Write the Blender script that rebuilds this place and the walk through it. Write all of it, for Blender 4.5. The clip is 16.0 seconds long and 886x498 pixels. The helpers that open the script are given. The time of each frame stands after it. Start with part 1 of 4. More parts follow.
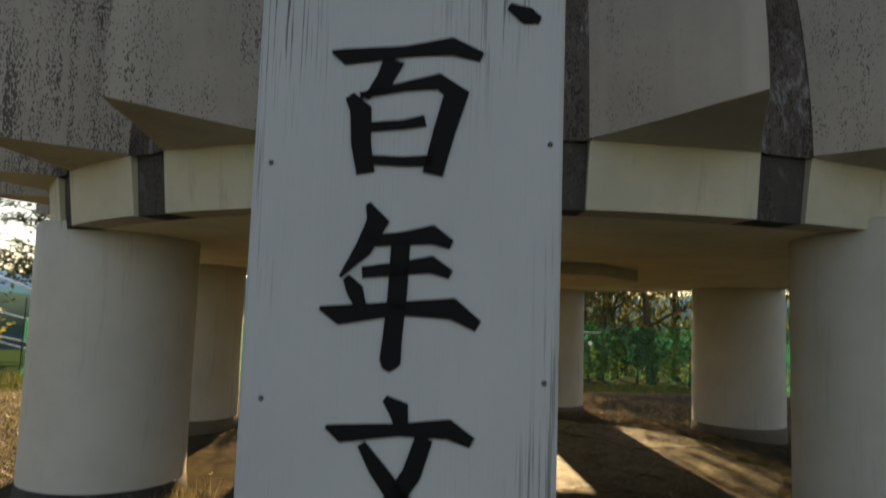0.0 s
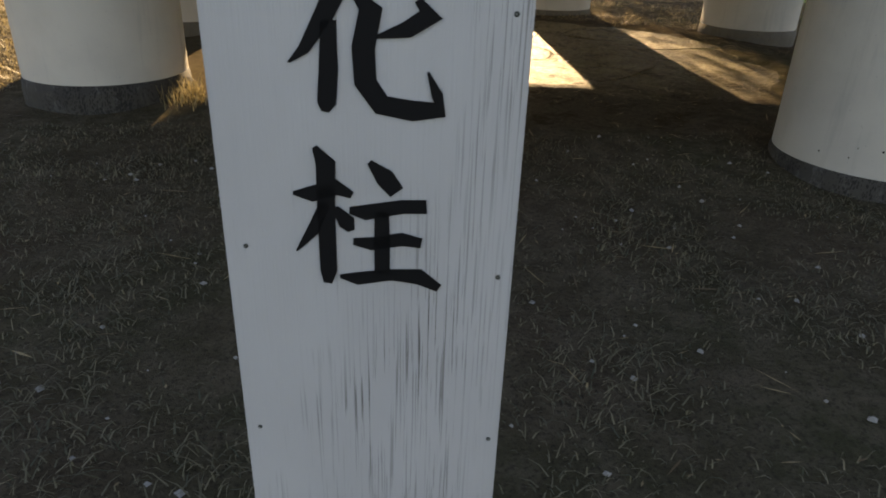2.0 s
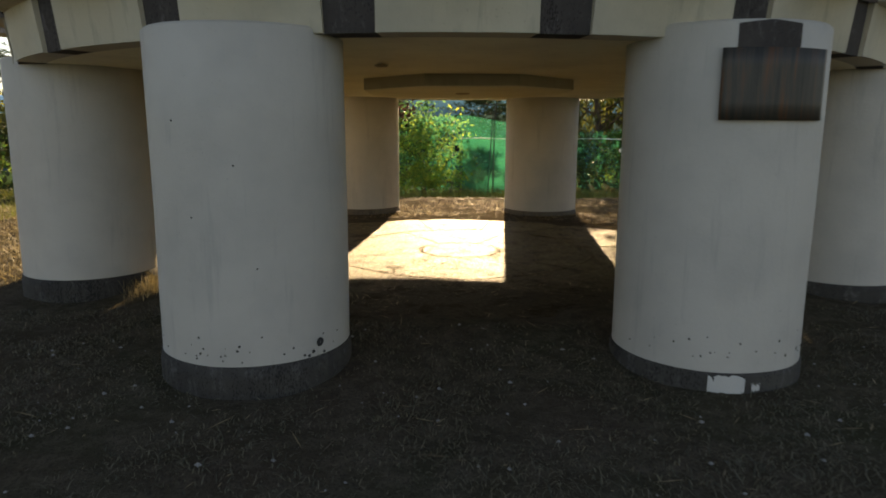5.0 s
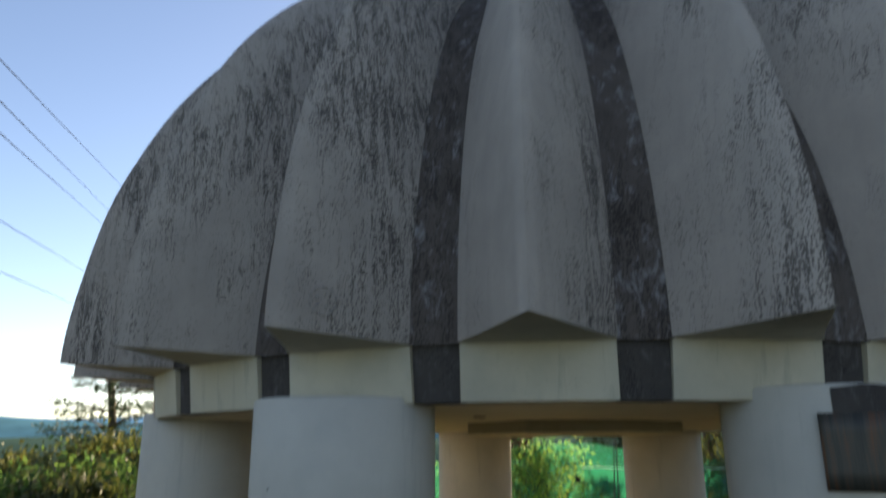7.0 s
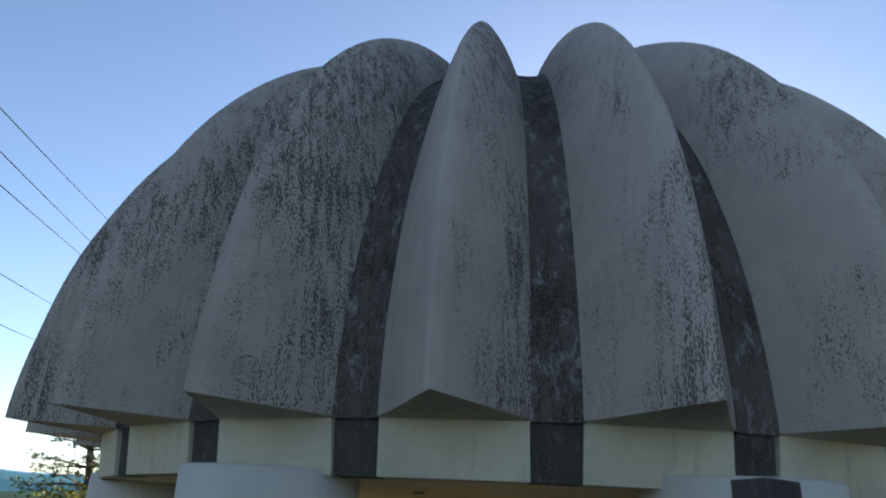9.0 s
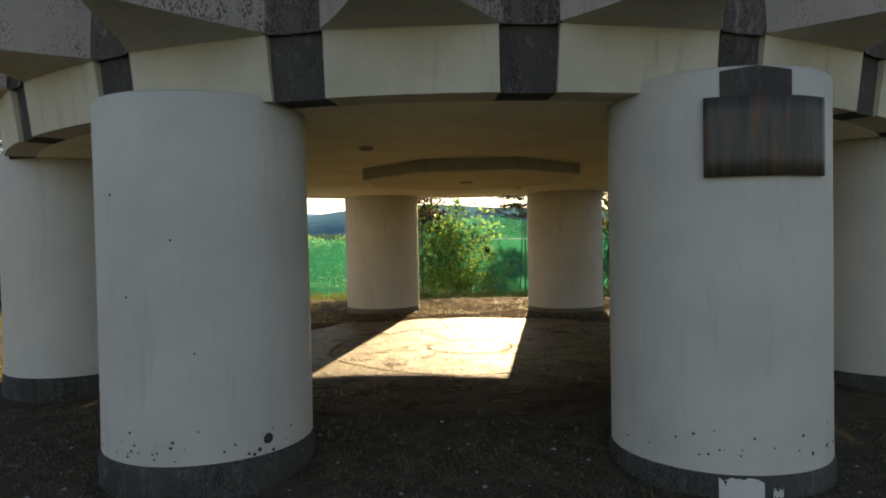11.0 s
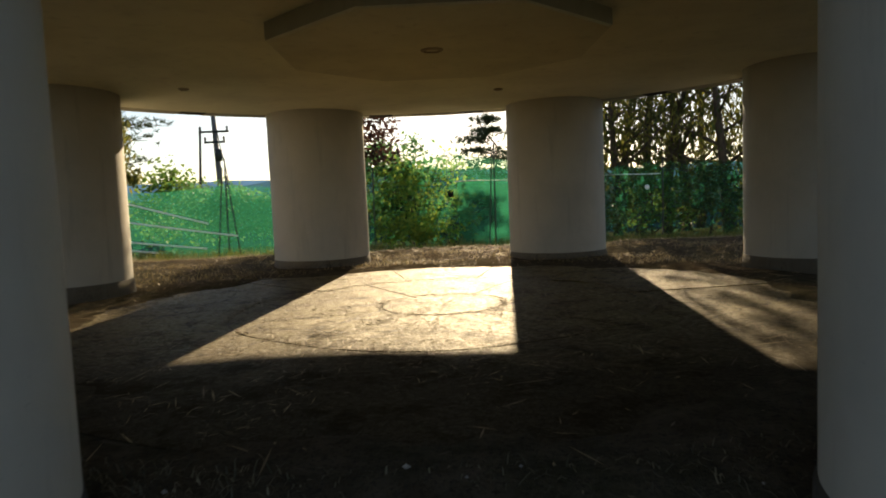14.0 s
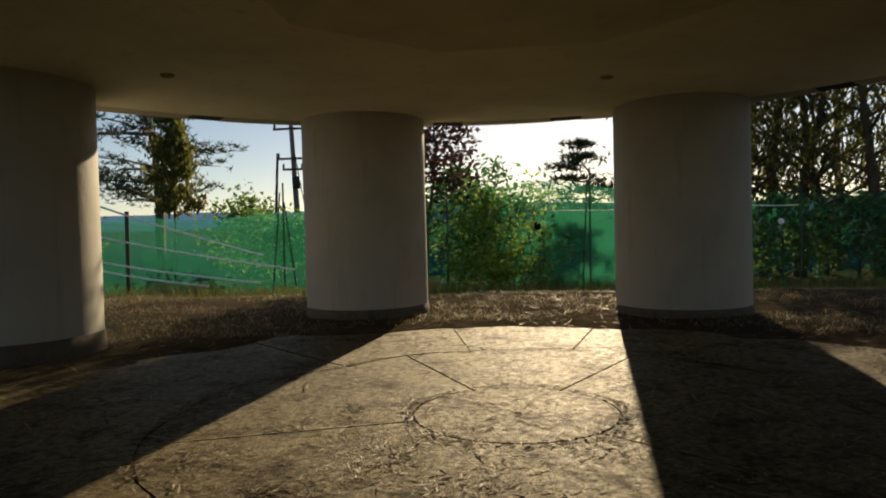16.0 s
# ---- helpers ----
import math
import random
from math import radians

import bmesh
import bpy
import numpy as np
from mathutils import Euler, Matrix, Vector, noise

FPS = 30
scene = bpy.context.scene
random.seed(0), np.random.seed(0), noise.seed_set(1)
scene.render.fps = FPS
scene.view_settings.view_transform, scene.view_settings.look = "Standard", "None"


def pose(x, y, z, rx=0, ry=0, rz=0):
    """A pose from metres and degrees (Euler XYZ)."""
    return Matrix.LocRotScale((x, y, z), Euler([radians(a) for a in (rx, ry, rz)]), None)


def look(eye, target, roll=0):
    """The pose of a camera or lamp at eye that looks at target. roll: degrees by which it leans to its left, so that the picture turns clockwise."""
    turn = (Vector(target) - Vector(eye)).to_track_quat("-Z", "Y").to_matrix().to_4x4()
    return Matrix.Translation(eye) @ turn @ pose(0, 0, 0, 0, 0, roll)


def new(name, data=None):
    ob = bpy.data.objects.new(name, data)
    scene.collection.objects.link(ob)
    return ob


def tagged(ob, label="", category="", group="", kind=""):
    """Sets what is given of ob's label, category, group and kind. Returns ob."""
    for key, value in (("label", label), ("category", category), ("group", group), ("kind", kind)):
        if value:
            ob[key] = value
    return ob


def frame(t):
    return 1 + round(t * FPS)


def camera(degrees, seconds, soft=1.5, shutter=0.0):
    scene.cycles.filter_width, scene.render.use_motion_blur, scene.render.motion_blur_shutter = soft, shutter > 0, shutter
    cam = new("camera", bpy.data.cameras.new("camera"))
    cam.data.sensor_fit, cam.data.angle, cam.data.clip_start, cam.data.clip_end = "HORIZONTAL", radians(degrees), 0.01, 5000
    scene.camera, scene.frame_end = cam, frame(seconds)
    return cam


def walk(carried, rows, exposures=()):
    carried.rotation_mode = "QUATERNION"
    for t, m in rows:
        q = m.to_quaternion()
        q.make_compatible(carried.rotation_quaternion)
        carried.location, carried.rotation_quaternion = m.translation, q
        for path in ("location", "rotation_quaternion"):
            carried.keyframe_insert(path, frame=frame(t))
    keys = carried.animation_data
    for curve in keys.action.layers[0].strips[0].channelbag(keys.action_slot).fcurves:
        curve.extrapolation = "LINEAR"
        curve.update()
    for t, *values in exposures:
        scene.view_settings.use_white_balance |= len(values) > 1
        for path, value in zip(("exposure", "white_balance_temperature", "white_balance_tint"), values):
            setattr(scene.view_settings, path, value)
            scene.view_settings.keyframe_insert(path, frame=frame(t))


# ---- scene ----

# ---------------------------------------------------------------- camera
cam = camera(65.89, 16.0, soft=1.8, shutter=0.35)
ROWS = [
    (0.0, -1.891, -7.464, 1.505, -8.56, 5.27, -1.99),
    (0.5, -1.888, -7.462, 1.457, -8.25, -2.77, -1.84),
    (1.0, -1.890, -7.456, 1.394, -8.27, -12.46, -1.74),
    (1.5, -1.890, -7.460, 1.349, -8.98, -21.60, -1.70),
    (2.0, -1.865, -7.452, 1.332, -8.35, -26.10, -1.90),
    (2.5, -1.780, -7.471, 1.347, -11.21, -21.79, -3.60),
    (3.0, -1.306, -7.825, 1.534, -2.06, -16.09, -2.08),
    (3.5, -0.478, -7.138, 1.333, -0.58, -11.71, -1.61),
    (3.7, -0.440, -7.120, 1.370, -0.90, -11.20, -1.60),
    (4.7, -0.400, -7.900, 1.520, -0.90, -10.60, -0.60),
    (5.8, -0.223, -8.700, 1.625, -0.95, -9.36, 0.59),
    (6.0, -0.248, -8.621, 1.645, -0.54, -6.76, 0.69),
    (6.5, -0.270, -8.420, 1.760, 5.75, 3.60, -0.50),
    (7.0, -0.092, -8.351, 1.840, 9.35, 15.48, 0.20),
    (7.5, 0.179, -8.437, 1.940, 9.18, 26.18, 0.00),
    (8.0, 0.260, -8.530, 1.950, 8.80, 26.26, -1.20),
    (8.5, 0.370, -8.478, 1.900, 10.11, 24.18, -2.30),
    (9.0, 0.425, -8.451, 1.856, 8.92, 21.17, -2.48),
    (9.5, 0.307, -8.329, 1.704, 7.10, 16.10, -0.12),
    (10.0, 0.233, -8.278, 1.490, 6.47, 7.13, 0.06),
    (10.2, 0.172, -8.245, 1.381, 5.72, 4.27, 0.06),
    (11.3, 0.150, -7.600, 1.300, 2.40, -2.20, 1.80),
    (12.5, 0.114, -6.631, 1.155, -0.07, -4.34, 3.76),
    (13.0, 0.100, -6.084, 1.058, 1.34, -4.05, 2.62),
    (13.5, 0.034, -5.636, 0.919, 4.47, -7.01, 2.94),
    (14.0, -0.013, -5.208, 0.838, -0.57, -4.50, 2.39),
    (14.5, 0.100, -4.702, 0.822, -1.11, -4.12, 2.50),
    (15.0, 0.168, -4.165, 0.822, -0.83, -2.54, 3.01),
    (15.5, 0.098, -3.561, 0.845, 4.18, 0.40, 2.62),
    (16.0, 0.053, -3.062, 0.826, 6.73, -1.58, 1.47),
]
walk(cam, [(t, pose(x, y, z, 90 + p, r, w)) for t, x, y, z, w, p, r in ROWS],
     exposures=[(0.0, 1.5, 10400, 19), (0.5, 0.95, 10300, 20), (1.0, 0.7, 10000, 20), (1.5, 1.15, 10000, 21), (2.0, 2.1, 10300, 23), (2.5, 2.3, 10300, 23),
                (3.0, 2.0, 10000, 21), (3.7, 1.5, 9700, 20), (5.8, 1.45, 9800, 21), (6.5, 1.6, 9200, 19), (7.0, 1.6, 7700, 16), (7.5, 1.65, 6900, 13), (8.0, 1.38, 6800, 12), (9.0, 1.5, 6900, 12),
                (10.0, 1.8, 9200, 19), (12.5, 1.08, 8900, 19), (14.5, 0.74, 8200, 16), (16.0, 0.15, 8000, 16)])

# ---------------------------------------------------------------- world and sun
SUN_EL, SUN_AZ = radians(18.5), math.atan2(0.105, 1.0)
world = bpy.data.worlds.new("sky")
scene.world = world
world.use_nodes = True
wn = world.node_tree.nodes
sky = wn.new("ShaderNodeTexSky")
sky.sky_type, sky.sun_disc = "NISHITA", False
sky.sun_elevation, sky.sun_rotation = SUN_EL, SUN_AZ
sky.altitude = 600
sky.air_density, sky.dust_density, sky.ozone_density = 0.9, 0.4, 2.6
wn["Background"].inputs["Strength"].default_value = 0.085
world.node_tree.links.new(sky.outputs["Color"], wn["Background"].inputs["Color"])
sun = new("sun", bpy.data.lights.new("sun", "SUN"))
sun.data.energy, sun.data.angle, sun.data.color = 5.0, radians(0.6), (1.0, 0.90, 0.66)
to_sun = Vector((math.sin(SUN_AZ) * math.cos(SUN_EL), math.cos(SUN_AZ) * math.cos(SUN_EL), math.sin(SUN_EL)))
sun.matrix_world = look(to_sun * 60, (0, 0, 0))


# ---------------------------------------------------------------- material helpers
def mat(name, color, rough=0.8, metal=0.0):
    m = bpy.data.materials.new(name)
    m.use_nodes = True
    b = m.node_tree.nodes["Principled BSDF"]
    b.inputs["Base Color"].default_value = (*color, 1)
    b.inputs["Roughness"].default_value = rough
    b.inputs["Metallic"].default_value = metal
    return m


class Nodes:
    """Short names for building node trees."""

    def __init__(self, m):
        self.t, self.n, self.l = m.node_tree, m.node_tree.nodes, m.node_tree.links
        self.b = self.n["Principled BSDF"]

    def add(self, kind, **values):
        node = self.n.new(kind)
        for key, value in values.items():
            node.inputs[key.replace("_", " ")].default_value = value
        return node

    def link(self, a, b):
        self.l.new(a, b)

    def place(self, scale=(1, 1, 1), world_space=True):
        if world_space:
            src = self.n.new("ShaderNodeNewGeometry").outputs["Position"]
        else:
            src = self.n.new("ShaderNodeTexCoord").outputs["Object"]
        mp = self.n.new("ShaderNodeMapping")
        mp.inputs["Scale"].default_value = scale
        self.link(src, mp.inputs["Vector"])
        return mp.outputs["Vector"]

    def noise(self, vector, scale, detail=5.0, rough=0.6, distort=0.0):
        node = self.add("ShaderNodeTexNoise", Scale=scale, Detail=detail, Roughness=rough, Distortion=distort)
        self.link(vector, node.inputs["Vector"])
        return node.outputs["Fac"]

    def ramp(self, fac, stops):
        node = self.n.new("ShaderNodeValToRGB")
        e = node.color_ramp.elements
        while len(e) < len(stops):
            e.new(0.5)
        for el, (p, c) in zip(e, stops):
            el.position = p
            el.color = (*c, 1) if isinstance(c, tuple) else (c, c, c, 1)
        self.link(fac, node.inputs["Fac"])
        return node.outputs["Color"]

    def mix(self, fac, a, b, mode="MIX"):
        node = self.n.new("ShaderNodeMix")
        node.data_type, node.blend_type = "RGBA", mode
        for slot, v in ((0, fac), (6, a), (7, b)):
            if isinstance(v, (int, float)):
                node.inputs[slot].default_value = v if slot == 0 else (v, v, v, 1)
            elif isinstance(v, tuple):
                node.inputs[slot].default_value = (*v, 1)
            else:
                self.link(v, node.inputs[slot])
        return node.outputs[2]

    def times(self, a, b):
        node = self.n.new("ShaderNodeMath")
        node.operation = "MULTIPLY"
        for i, v in enumerate((a, b)):
            if isinstance(v, (int, float)):
                node.inputs[i].default_value = v
            else:
                self.link(v, node.inputs[i])
        return node.outputs[0]

    def color(self, c):
        self.link(c, self.b.inputs["Base Color"])

    def bump(self, height, strength=0.3, distance=0.01):
        node = self.add("ShaderNodeBump", Strength=strength, Distance=distance)
        self.link(height, node.inputs["Height"])
        self.link(node.outputs["Normal"], self.b.inputs["Normal"])


def plaster(name, base, dirt, amount=0.5, gloss=0.7):
    """Painted render with faint blotches, runs and specks."""
    m = mat(name, base, gloss)
    k = Nodes(m)
    big = k.noise(k.place(), 1.6, 4)
    run = k.noise(k.place((9, 9, 0.9)), 1.0, 6, 0.65)
    speck = k.noise(k.place(), 55.0, 3)
    c = k.mix(k.times(k.ramp(big, [(0.42, 0.0), (0.72, 1.0)]), 0.45 * amount), base, dirt)
    c = k.mix(k.times(k.ramp(run, [(0.56, 0.0), (0.74, 1.0)]), 0.55 * amount), c, dirt)
    c = k.mix(k.times(k.ramp(speck, [(0.66, 0.0), (0.74, 1.0)]), 0.5 * amount), c, dirt)
    k.color(c)
    k.bump(k.mix(0.35, k.noise(k.place(), 5.0, 3), k.noise(k.place(), 38.0, 6)), 0.4, 0.014)
    return m


def weathered(name, base, dark, streak=0.5, cover=0.55, tint=(0.30, 0.29, 0.26), bloom=0.0):
    """Old concrete with black mildew in streaks and specks."""
    m = mat(name, base, 0.9)
    k = Nodes(m)
    k.b.inputs["Specular IOR Level"].default_value = 0.15
    patch = k.noise(k.place((1, 1, 0.55)), 1.15, 5, 0.6, 0.4)
    run = k.noise(k.place((20, 20, 1.6)), 1.0, 6, 0.65)
    dots = k.add("ShaderNodeTexVoronoi", Scale=1.0, Randomness=1.0)
    k.link(k.place((98, 98, 40)), dots.inputs["Vector"])
    c = k.mix(k.ramp(k.noise(k.place(), 2.4, 5), [(0.3, 0.0), (0.75, 0.8)]), base, tint)
    c = k.mix(k.ramp(k.noise(k.place((7, 7, 0.5)), 1.0, 5), [(0.45, 0.0), (0.8, 0.5)]), c, tint)
    area = k.ramp(patch, [(cover - 0.11, 0.0), (cover + 0.20, 1.0)])
    near = k.ramp(run, [(0.26, 0.15), (0.58, 1.0)])
    size = k.times(area, near)
    less = k.n.new("ShaderNodeMath")
    less.operation = "SUBTRACT"
    k.link(k.times(size, 0.68), less.inputs[0])
    k.link(dots.outputs["Distance"], less.inputs[1])
    c = k.mix(k.times(k.times(area, k.ramp(run, [(0.55, 0.0), (0.72, 1.0)])), 0.16 * streak), c, dark)
    c = k.mix(k.times(k.ramp(less.outputs[0], [(0.0, 0.0), (0.09, 1.0)]), 0.80 * streak), c, dark)
    if bloom:
        salt = k.noise(k.place((9, 9, 4.5)), 1.0, 9, 0.8, 0.5)
        c = k.mix(k.times(k.ramp(salt, [(0.53, 0.0), (0.66, 1.0)]), bloom), c, (0.30, 0.285, 0.29))
    k.color(c)
    k.bump(k.noise(k.place(), 30.0, 7, 0.7), 0.35, 0.01)
    return m


PAINT = plaster("pillar_paint", (0.49, 0.462, 0.412), (0.27, 0.26, 0.24), 0.8)
CEIL = plaster("ceiling_plaster", (0.83, 0.77, 0.585), (0.42, 0.36, 0.25), 0.7)
BAND = weathered("base_render", (0.040, 0.037, 0.034), (0.012, 0.012, 0.012), 0.8, 0.42, (0.085, 0.080, 0.068), 0.22)
BAND_PALE = weathered("pale_base_render", (0.120, 0.105, 0.085), (0.03, 0.028, 0.025), 0.7, 0.48, (0.165, 0.145, 0.118), 0.1)
PETAL = weathered("petal_concrete", (0.43, 0.37, 0.33), (0.022, 0.021, 0.021), 0.85, 0.46, (0.32, 0.275, 0.248))
MOSSY = weathered("mossy_concrete", (0.41, 0.352, 0.312), (0.022, 0.021, 0.021), 0.95, 0.36, (0.29, 0.248, 0.224))
VALLEY = weathered("valley_concrete", (0.066, 0.053, 0.047), (0.016, 0.013, 0.012), 0.8, 0.36, (0.150, 0.124, 0.110), 0.8)
FASCIA = plaster("fascia_paint", (0.50, 0.450, 0.345), (0.20, 0.19, 0.16), 0.9)
STRIPMAT = weathered("fascia_stain", (0.045, 0.040, 0.038), (0.015, 0.014, 0.014), 0.8, 0.45, (0.085, 0.075, 0.07), 0.25)
UNDER = weathered("petal_underside", (0.57, 0.525, 0.43), (0.07, 0.065, 0.06), 0.8, 0.52, (0.40, 0.37, 0.31))


def slab_material():
    m = mat("floor_concrete", (0.33, 0.30, 0.25), 0.72)
    k = Nodes(m)
    k.b.inputs["Specular Tint"].default_value = (1.0, 0.80, 0.42, 1)
    big = k.noise(k.place(), 0.9, 5, 0.65)
    fine = k.noise(k.place(), 24.0, 7, 0.7)
    c = k.mix(k.ramp(big, [(0.3, 0.0), (0.7, 1.0)]), (0.250, 0.190, 0.072), (0.138, 0.100, 0.036))
    c = k.mix(k.times(k.ramp(fine, [(0.45, 0.0), (0.66, 1.0)]), 0.8), c, (0.036, 0.026, 0.015))
    warp = k.n.new("ShaderNodeVectorMath")
    warp.operation = "ADD"
    shift = k.add("ShaderNodeTexNoise", Scale=1.7, Detail=4.0)
    k.link(k.place(), shift.inputs["Vector"])
    k.link(k.place(), warp.inputs[0])
    k.link(shift.outputs["Color"], warp.inputs[1])
    cell = k.add("ShaderNodeTexVoronoi", Scale=0.75)
    cell.feature = "DISTANCE_TO_EDGE"
    k.link(warp.outputs[0], cell.inputs["Vector"])
    c = k.mix(k.ramp(cell.outputs["Distance"], [(0.003, 0.85), (0.009, 0.0)]), c, (0.03, 0.022, 0.015))
    sep = k.n.new("ShaderNodeSeparateXYZ")
    k.link(k.place(), sep.inputs[0])
    edge = k.n.new("ShaderNodeMath")
    edge.operation = "ADD"
    k.link(sep.outputs["Y"], edge.inputs[0])
    k.link(k.times(k.noise(k.place(), 1.3, 5, 0.65), 1.6), edge.inputs[1])
    # Darkens the front floor: trodden soil, and shade painted in before the sunlit patch.
    trod_shade = k.n.new("ShaderNodeMapRange")
    trod_shade.inputs["From Min"].default_value, trod_shade.inputs["From Max"].default_value = 0.1, -1.3
    k.link(edge.outputs[0], trod_shade.inputs["Value"])
    c = k.mix(k.times(trod_shade.outputs["Result"], 0.9), c, (0.060, 0.046, 0.031))
    grit = k.noise(k.place(), 70.0, 6, 0.8)
    c = k.mix(k.times(k.ramp(grit, [(0.40, 1.0), (0.52, 0.0)]), 0.6), c, (0.022, 0.016, 0.008))
    soil = k.noise(k.place(), 3.2, 9, 0.78)
    c = k.mix(k.times(k.ramp(soil, [(0.50, 0.0), (0.60, 1.0)]), 0.75), c, (0.034, 0.023, 0.011))
    k.color(c)
    # Specular level, lowered where the front is darkened.
    wet = k.n.new("ShaderNodeMapRange")
    wet.inputs["To Min"].default_value, wet.inputs["To Max"].default_value = 0.19, 0.015
    k.link(trod_shade.outputs["Result"], wet.inputs["Value"])
    k.link(k.times(wet.outputs["Result"], k.times(k.ramp(grit, [(0.42, 0.25), (0.6, 1.0)]), k.ramp(soil, [(0.48, 1.0), (0.60, 0.25)]))), k.b.inputs["Specular IOR Level"])
    k.link(k.ramp(fine, [(0.35, 0.42), (0.7, 0.80)]), k.b.inputs["Roughness"])
    k.bump(k.mix(0.6, k.noise(k.place(), 16.0, 9, 0.8), grit), 0.9, 0.014)
    return m


def ground_material():
    m = mat("soil", (0.14, 0.11, 0.08), 0.95)
    k = Nodes(m)
    k.b.inputs["Specular IOR Level"].default_value = 0.0
    big = k.noise(k.place(), 0.55, 5, 0.65)
    mid = k.noise(k.place(), 6.0, 6, 0.7)
    fine = k.noise(k.place(), 60.0, 5, 0.7)
    c = k.mix(k.ramp(big, [(0.38, 0.0), (0.62, 1.0)]), (0.080, 0.061, 0.042), (0.061, 0.058, 0.034))
    c = k.mix(k.ramp(mid, [(0.42, 0.0), (0.68, 0.9)]), c, (0.125, 0.102, 0.073))
    c = k.mix(k.ramp(fine, [(0.5, 0.0), (0.66, 0.75)]), c, (0.032, 0.027, 0.022))
    far = k.n.new("ShaderNodeVectorMath")
    far.operation = "LENGTH"
    k.link(k.place(), far.inputs[0])
    mr = k.n.new("ShaderNodeMapRange")
    mr.inputs["From Min"].default_value, mr.inputs["From Max"].default_value = 11.5, 17
    k.link(far.outputs["Value"], mr.inputs["Value"])
    c = k.mix(mr.outputs["Result"], c, (0.035, 0.065, 0.028))
    k.color(c)
    k.bump(k.mix(0.5, mid, fine), 0.8, 0.03)
    return m


SLAB, SOIL = slab_material(), ground_material()


def leafy(name, a, b, through_light=0.45):
    """Leaf material, two greens by leaf, some light coming through."""
    m = mat(name, a, 0.6)
    k = Nodes(m)
    info = k.n.new("ShaderNodeNewGeometry")
    c = k.ramp(info.outputs["Random Per Island"], [(0.0, a), (1.0, b)])
    k.color(c)
    tr = k.n.new("ShaderNodeBsdfTranslucent")
    k.link(c, tr.inputs["Color"])
    mx = k.n.new("ShaderNodeMixShader")
    mx.inputs[0].default_value = through_light
    out = k.n["Material Output"]
    k.link(k.b.outputs[0], mx.inputs[1])
    k.link(tr.outputs[0], mx.inputs[2])
    k.link(mx.outputs[0], out.inputs["Surface"])
    return m


LEAF_YELLOW = leafy("leaf_yellow_green", (0.12, 0.30, 0.07), (0.42, 0.48, 0.09), 0.75)
LEAF_GREEN = leafy("leaf_green", (0.06, 0.15, 0.04), (0.18, 0.28, 0.06), 0.65)
LEAF_OLIVE = leafy("leaf_olive", (0.07, 0.09, 0.025), (0.22, 0.21, 0.05), 0.5)
LEAF_TEAL = leafy("leaf_blue_green", (0.05, 0.18, 0.08), (0.15, 0.30, 0.11), 0.65)
LEAF_DARK = leafy("leaf_dark", (0.03, 0.06, 0.015), (0.13, 0.13, 0.035), 0.45)
LEAF_RED = leafy("leaf_purple", (0.06, 0.035, 0.03), (0.12, 0.055, 0.04), 0.35)
NEEDLE = leafy("pine_needle", (0.018, 0.04, 0.014), (0.045, 0.075, 0.025), 0.2)
DRY = leafy("dry_grass", (0.22, 0.17, 0.08), (0.36, 0.29, 0.15), 0.35)
TURF = leafy("green_grass", (0.10, 0.14, 0.03), (0.24, 0.24, 0.06), 0.4)
DARKTURF = leafy("dull_grass", (0.055, 0.06, 0.034), (0.20, 0.17, 0.105), 0.25)
LITTER = leafy("dead_leaf", (0.09, 0.055, 0.03), (0.34, 0.25, 0.13), 0.2)


def bark_material():
    m = mat("bark", (0.10, 0.075, 0.055), 0.95)
    k = Nodes(m)
    n = k.noise(k.place((14, 14, 3)), 1.0, 6, 0.7)
    k.color(k.ramp(n, [(0.3, (0.045, 0.033, 0.026)), (0.7, (0.15, 0.115, 0.085))]))
    k.bump(n, 0.8, 0.02)
    return m


BARK = bark_material()
METAL = mat("dark_metal", (0.06, 0.065, 0.06), 0.55, 0.4)
STEEL = mat("galvanised_wire", (0.75, 0.76, 0.75), 0.35, 0.3)
CABLE = mat("black_cable", (0.02, 0.02, 0.022), 1.0)
CABLE.node_tree.nodes["Principled BSDF"].inputs["Specular IOR Level"].default_value = 0.0
POLE = plaster("pole_concrete", (0.20, 0.19, 0.18), (0.08, 0.08, 0.08), 0.6)
INK = mat("black_paint", (0.006, 0.006, 0.007), 0.7)
INK.node_tree.nodes["Principled BSDF"].inputs["Specular IOR Level"].default_value = 0.15


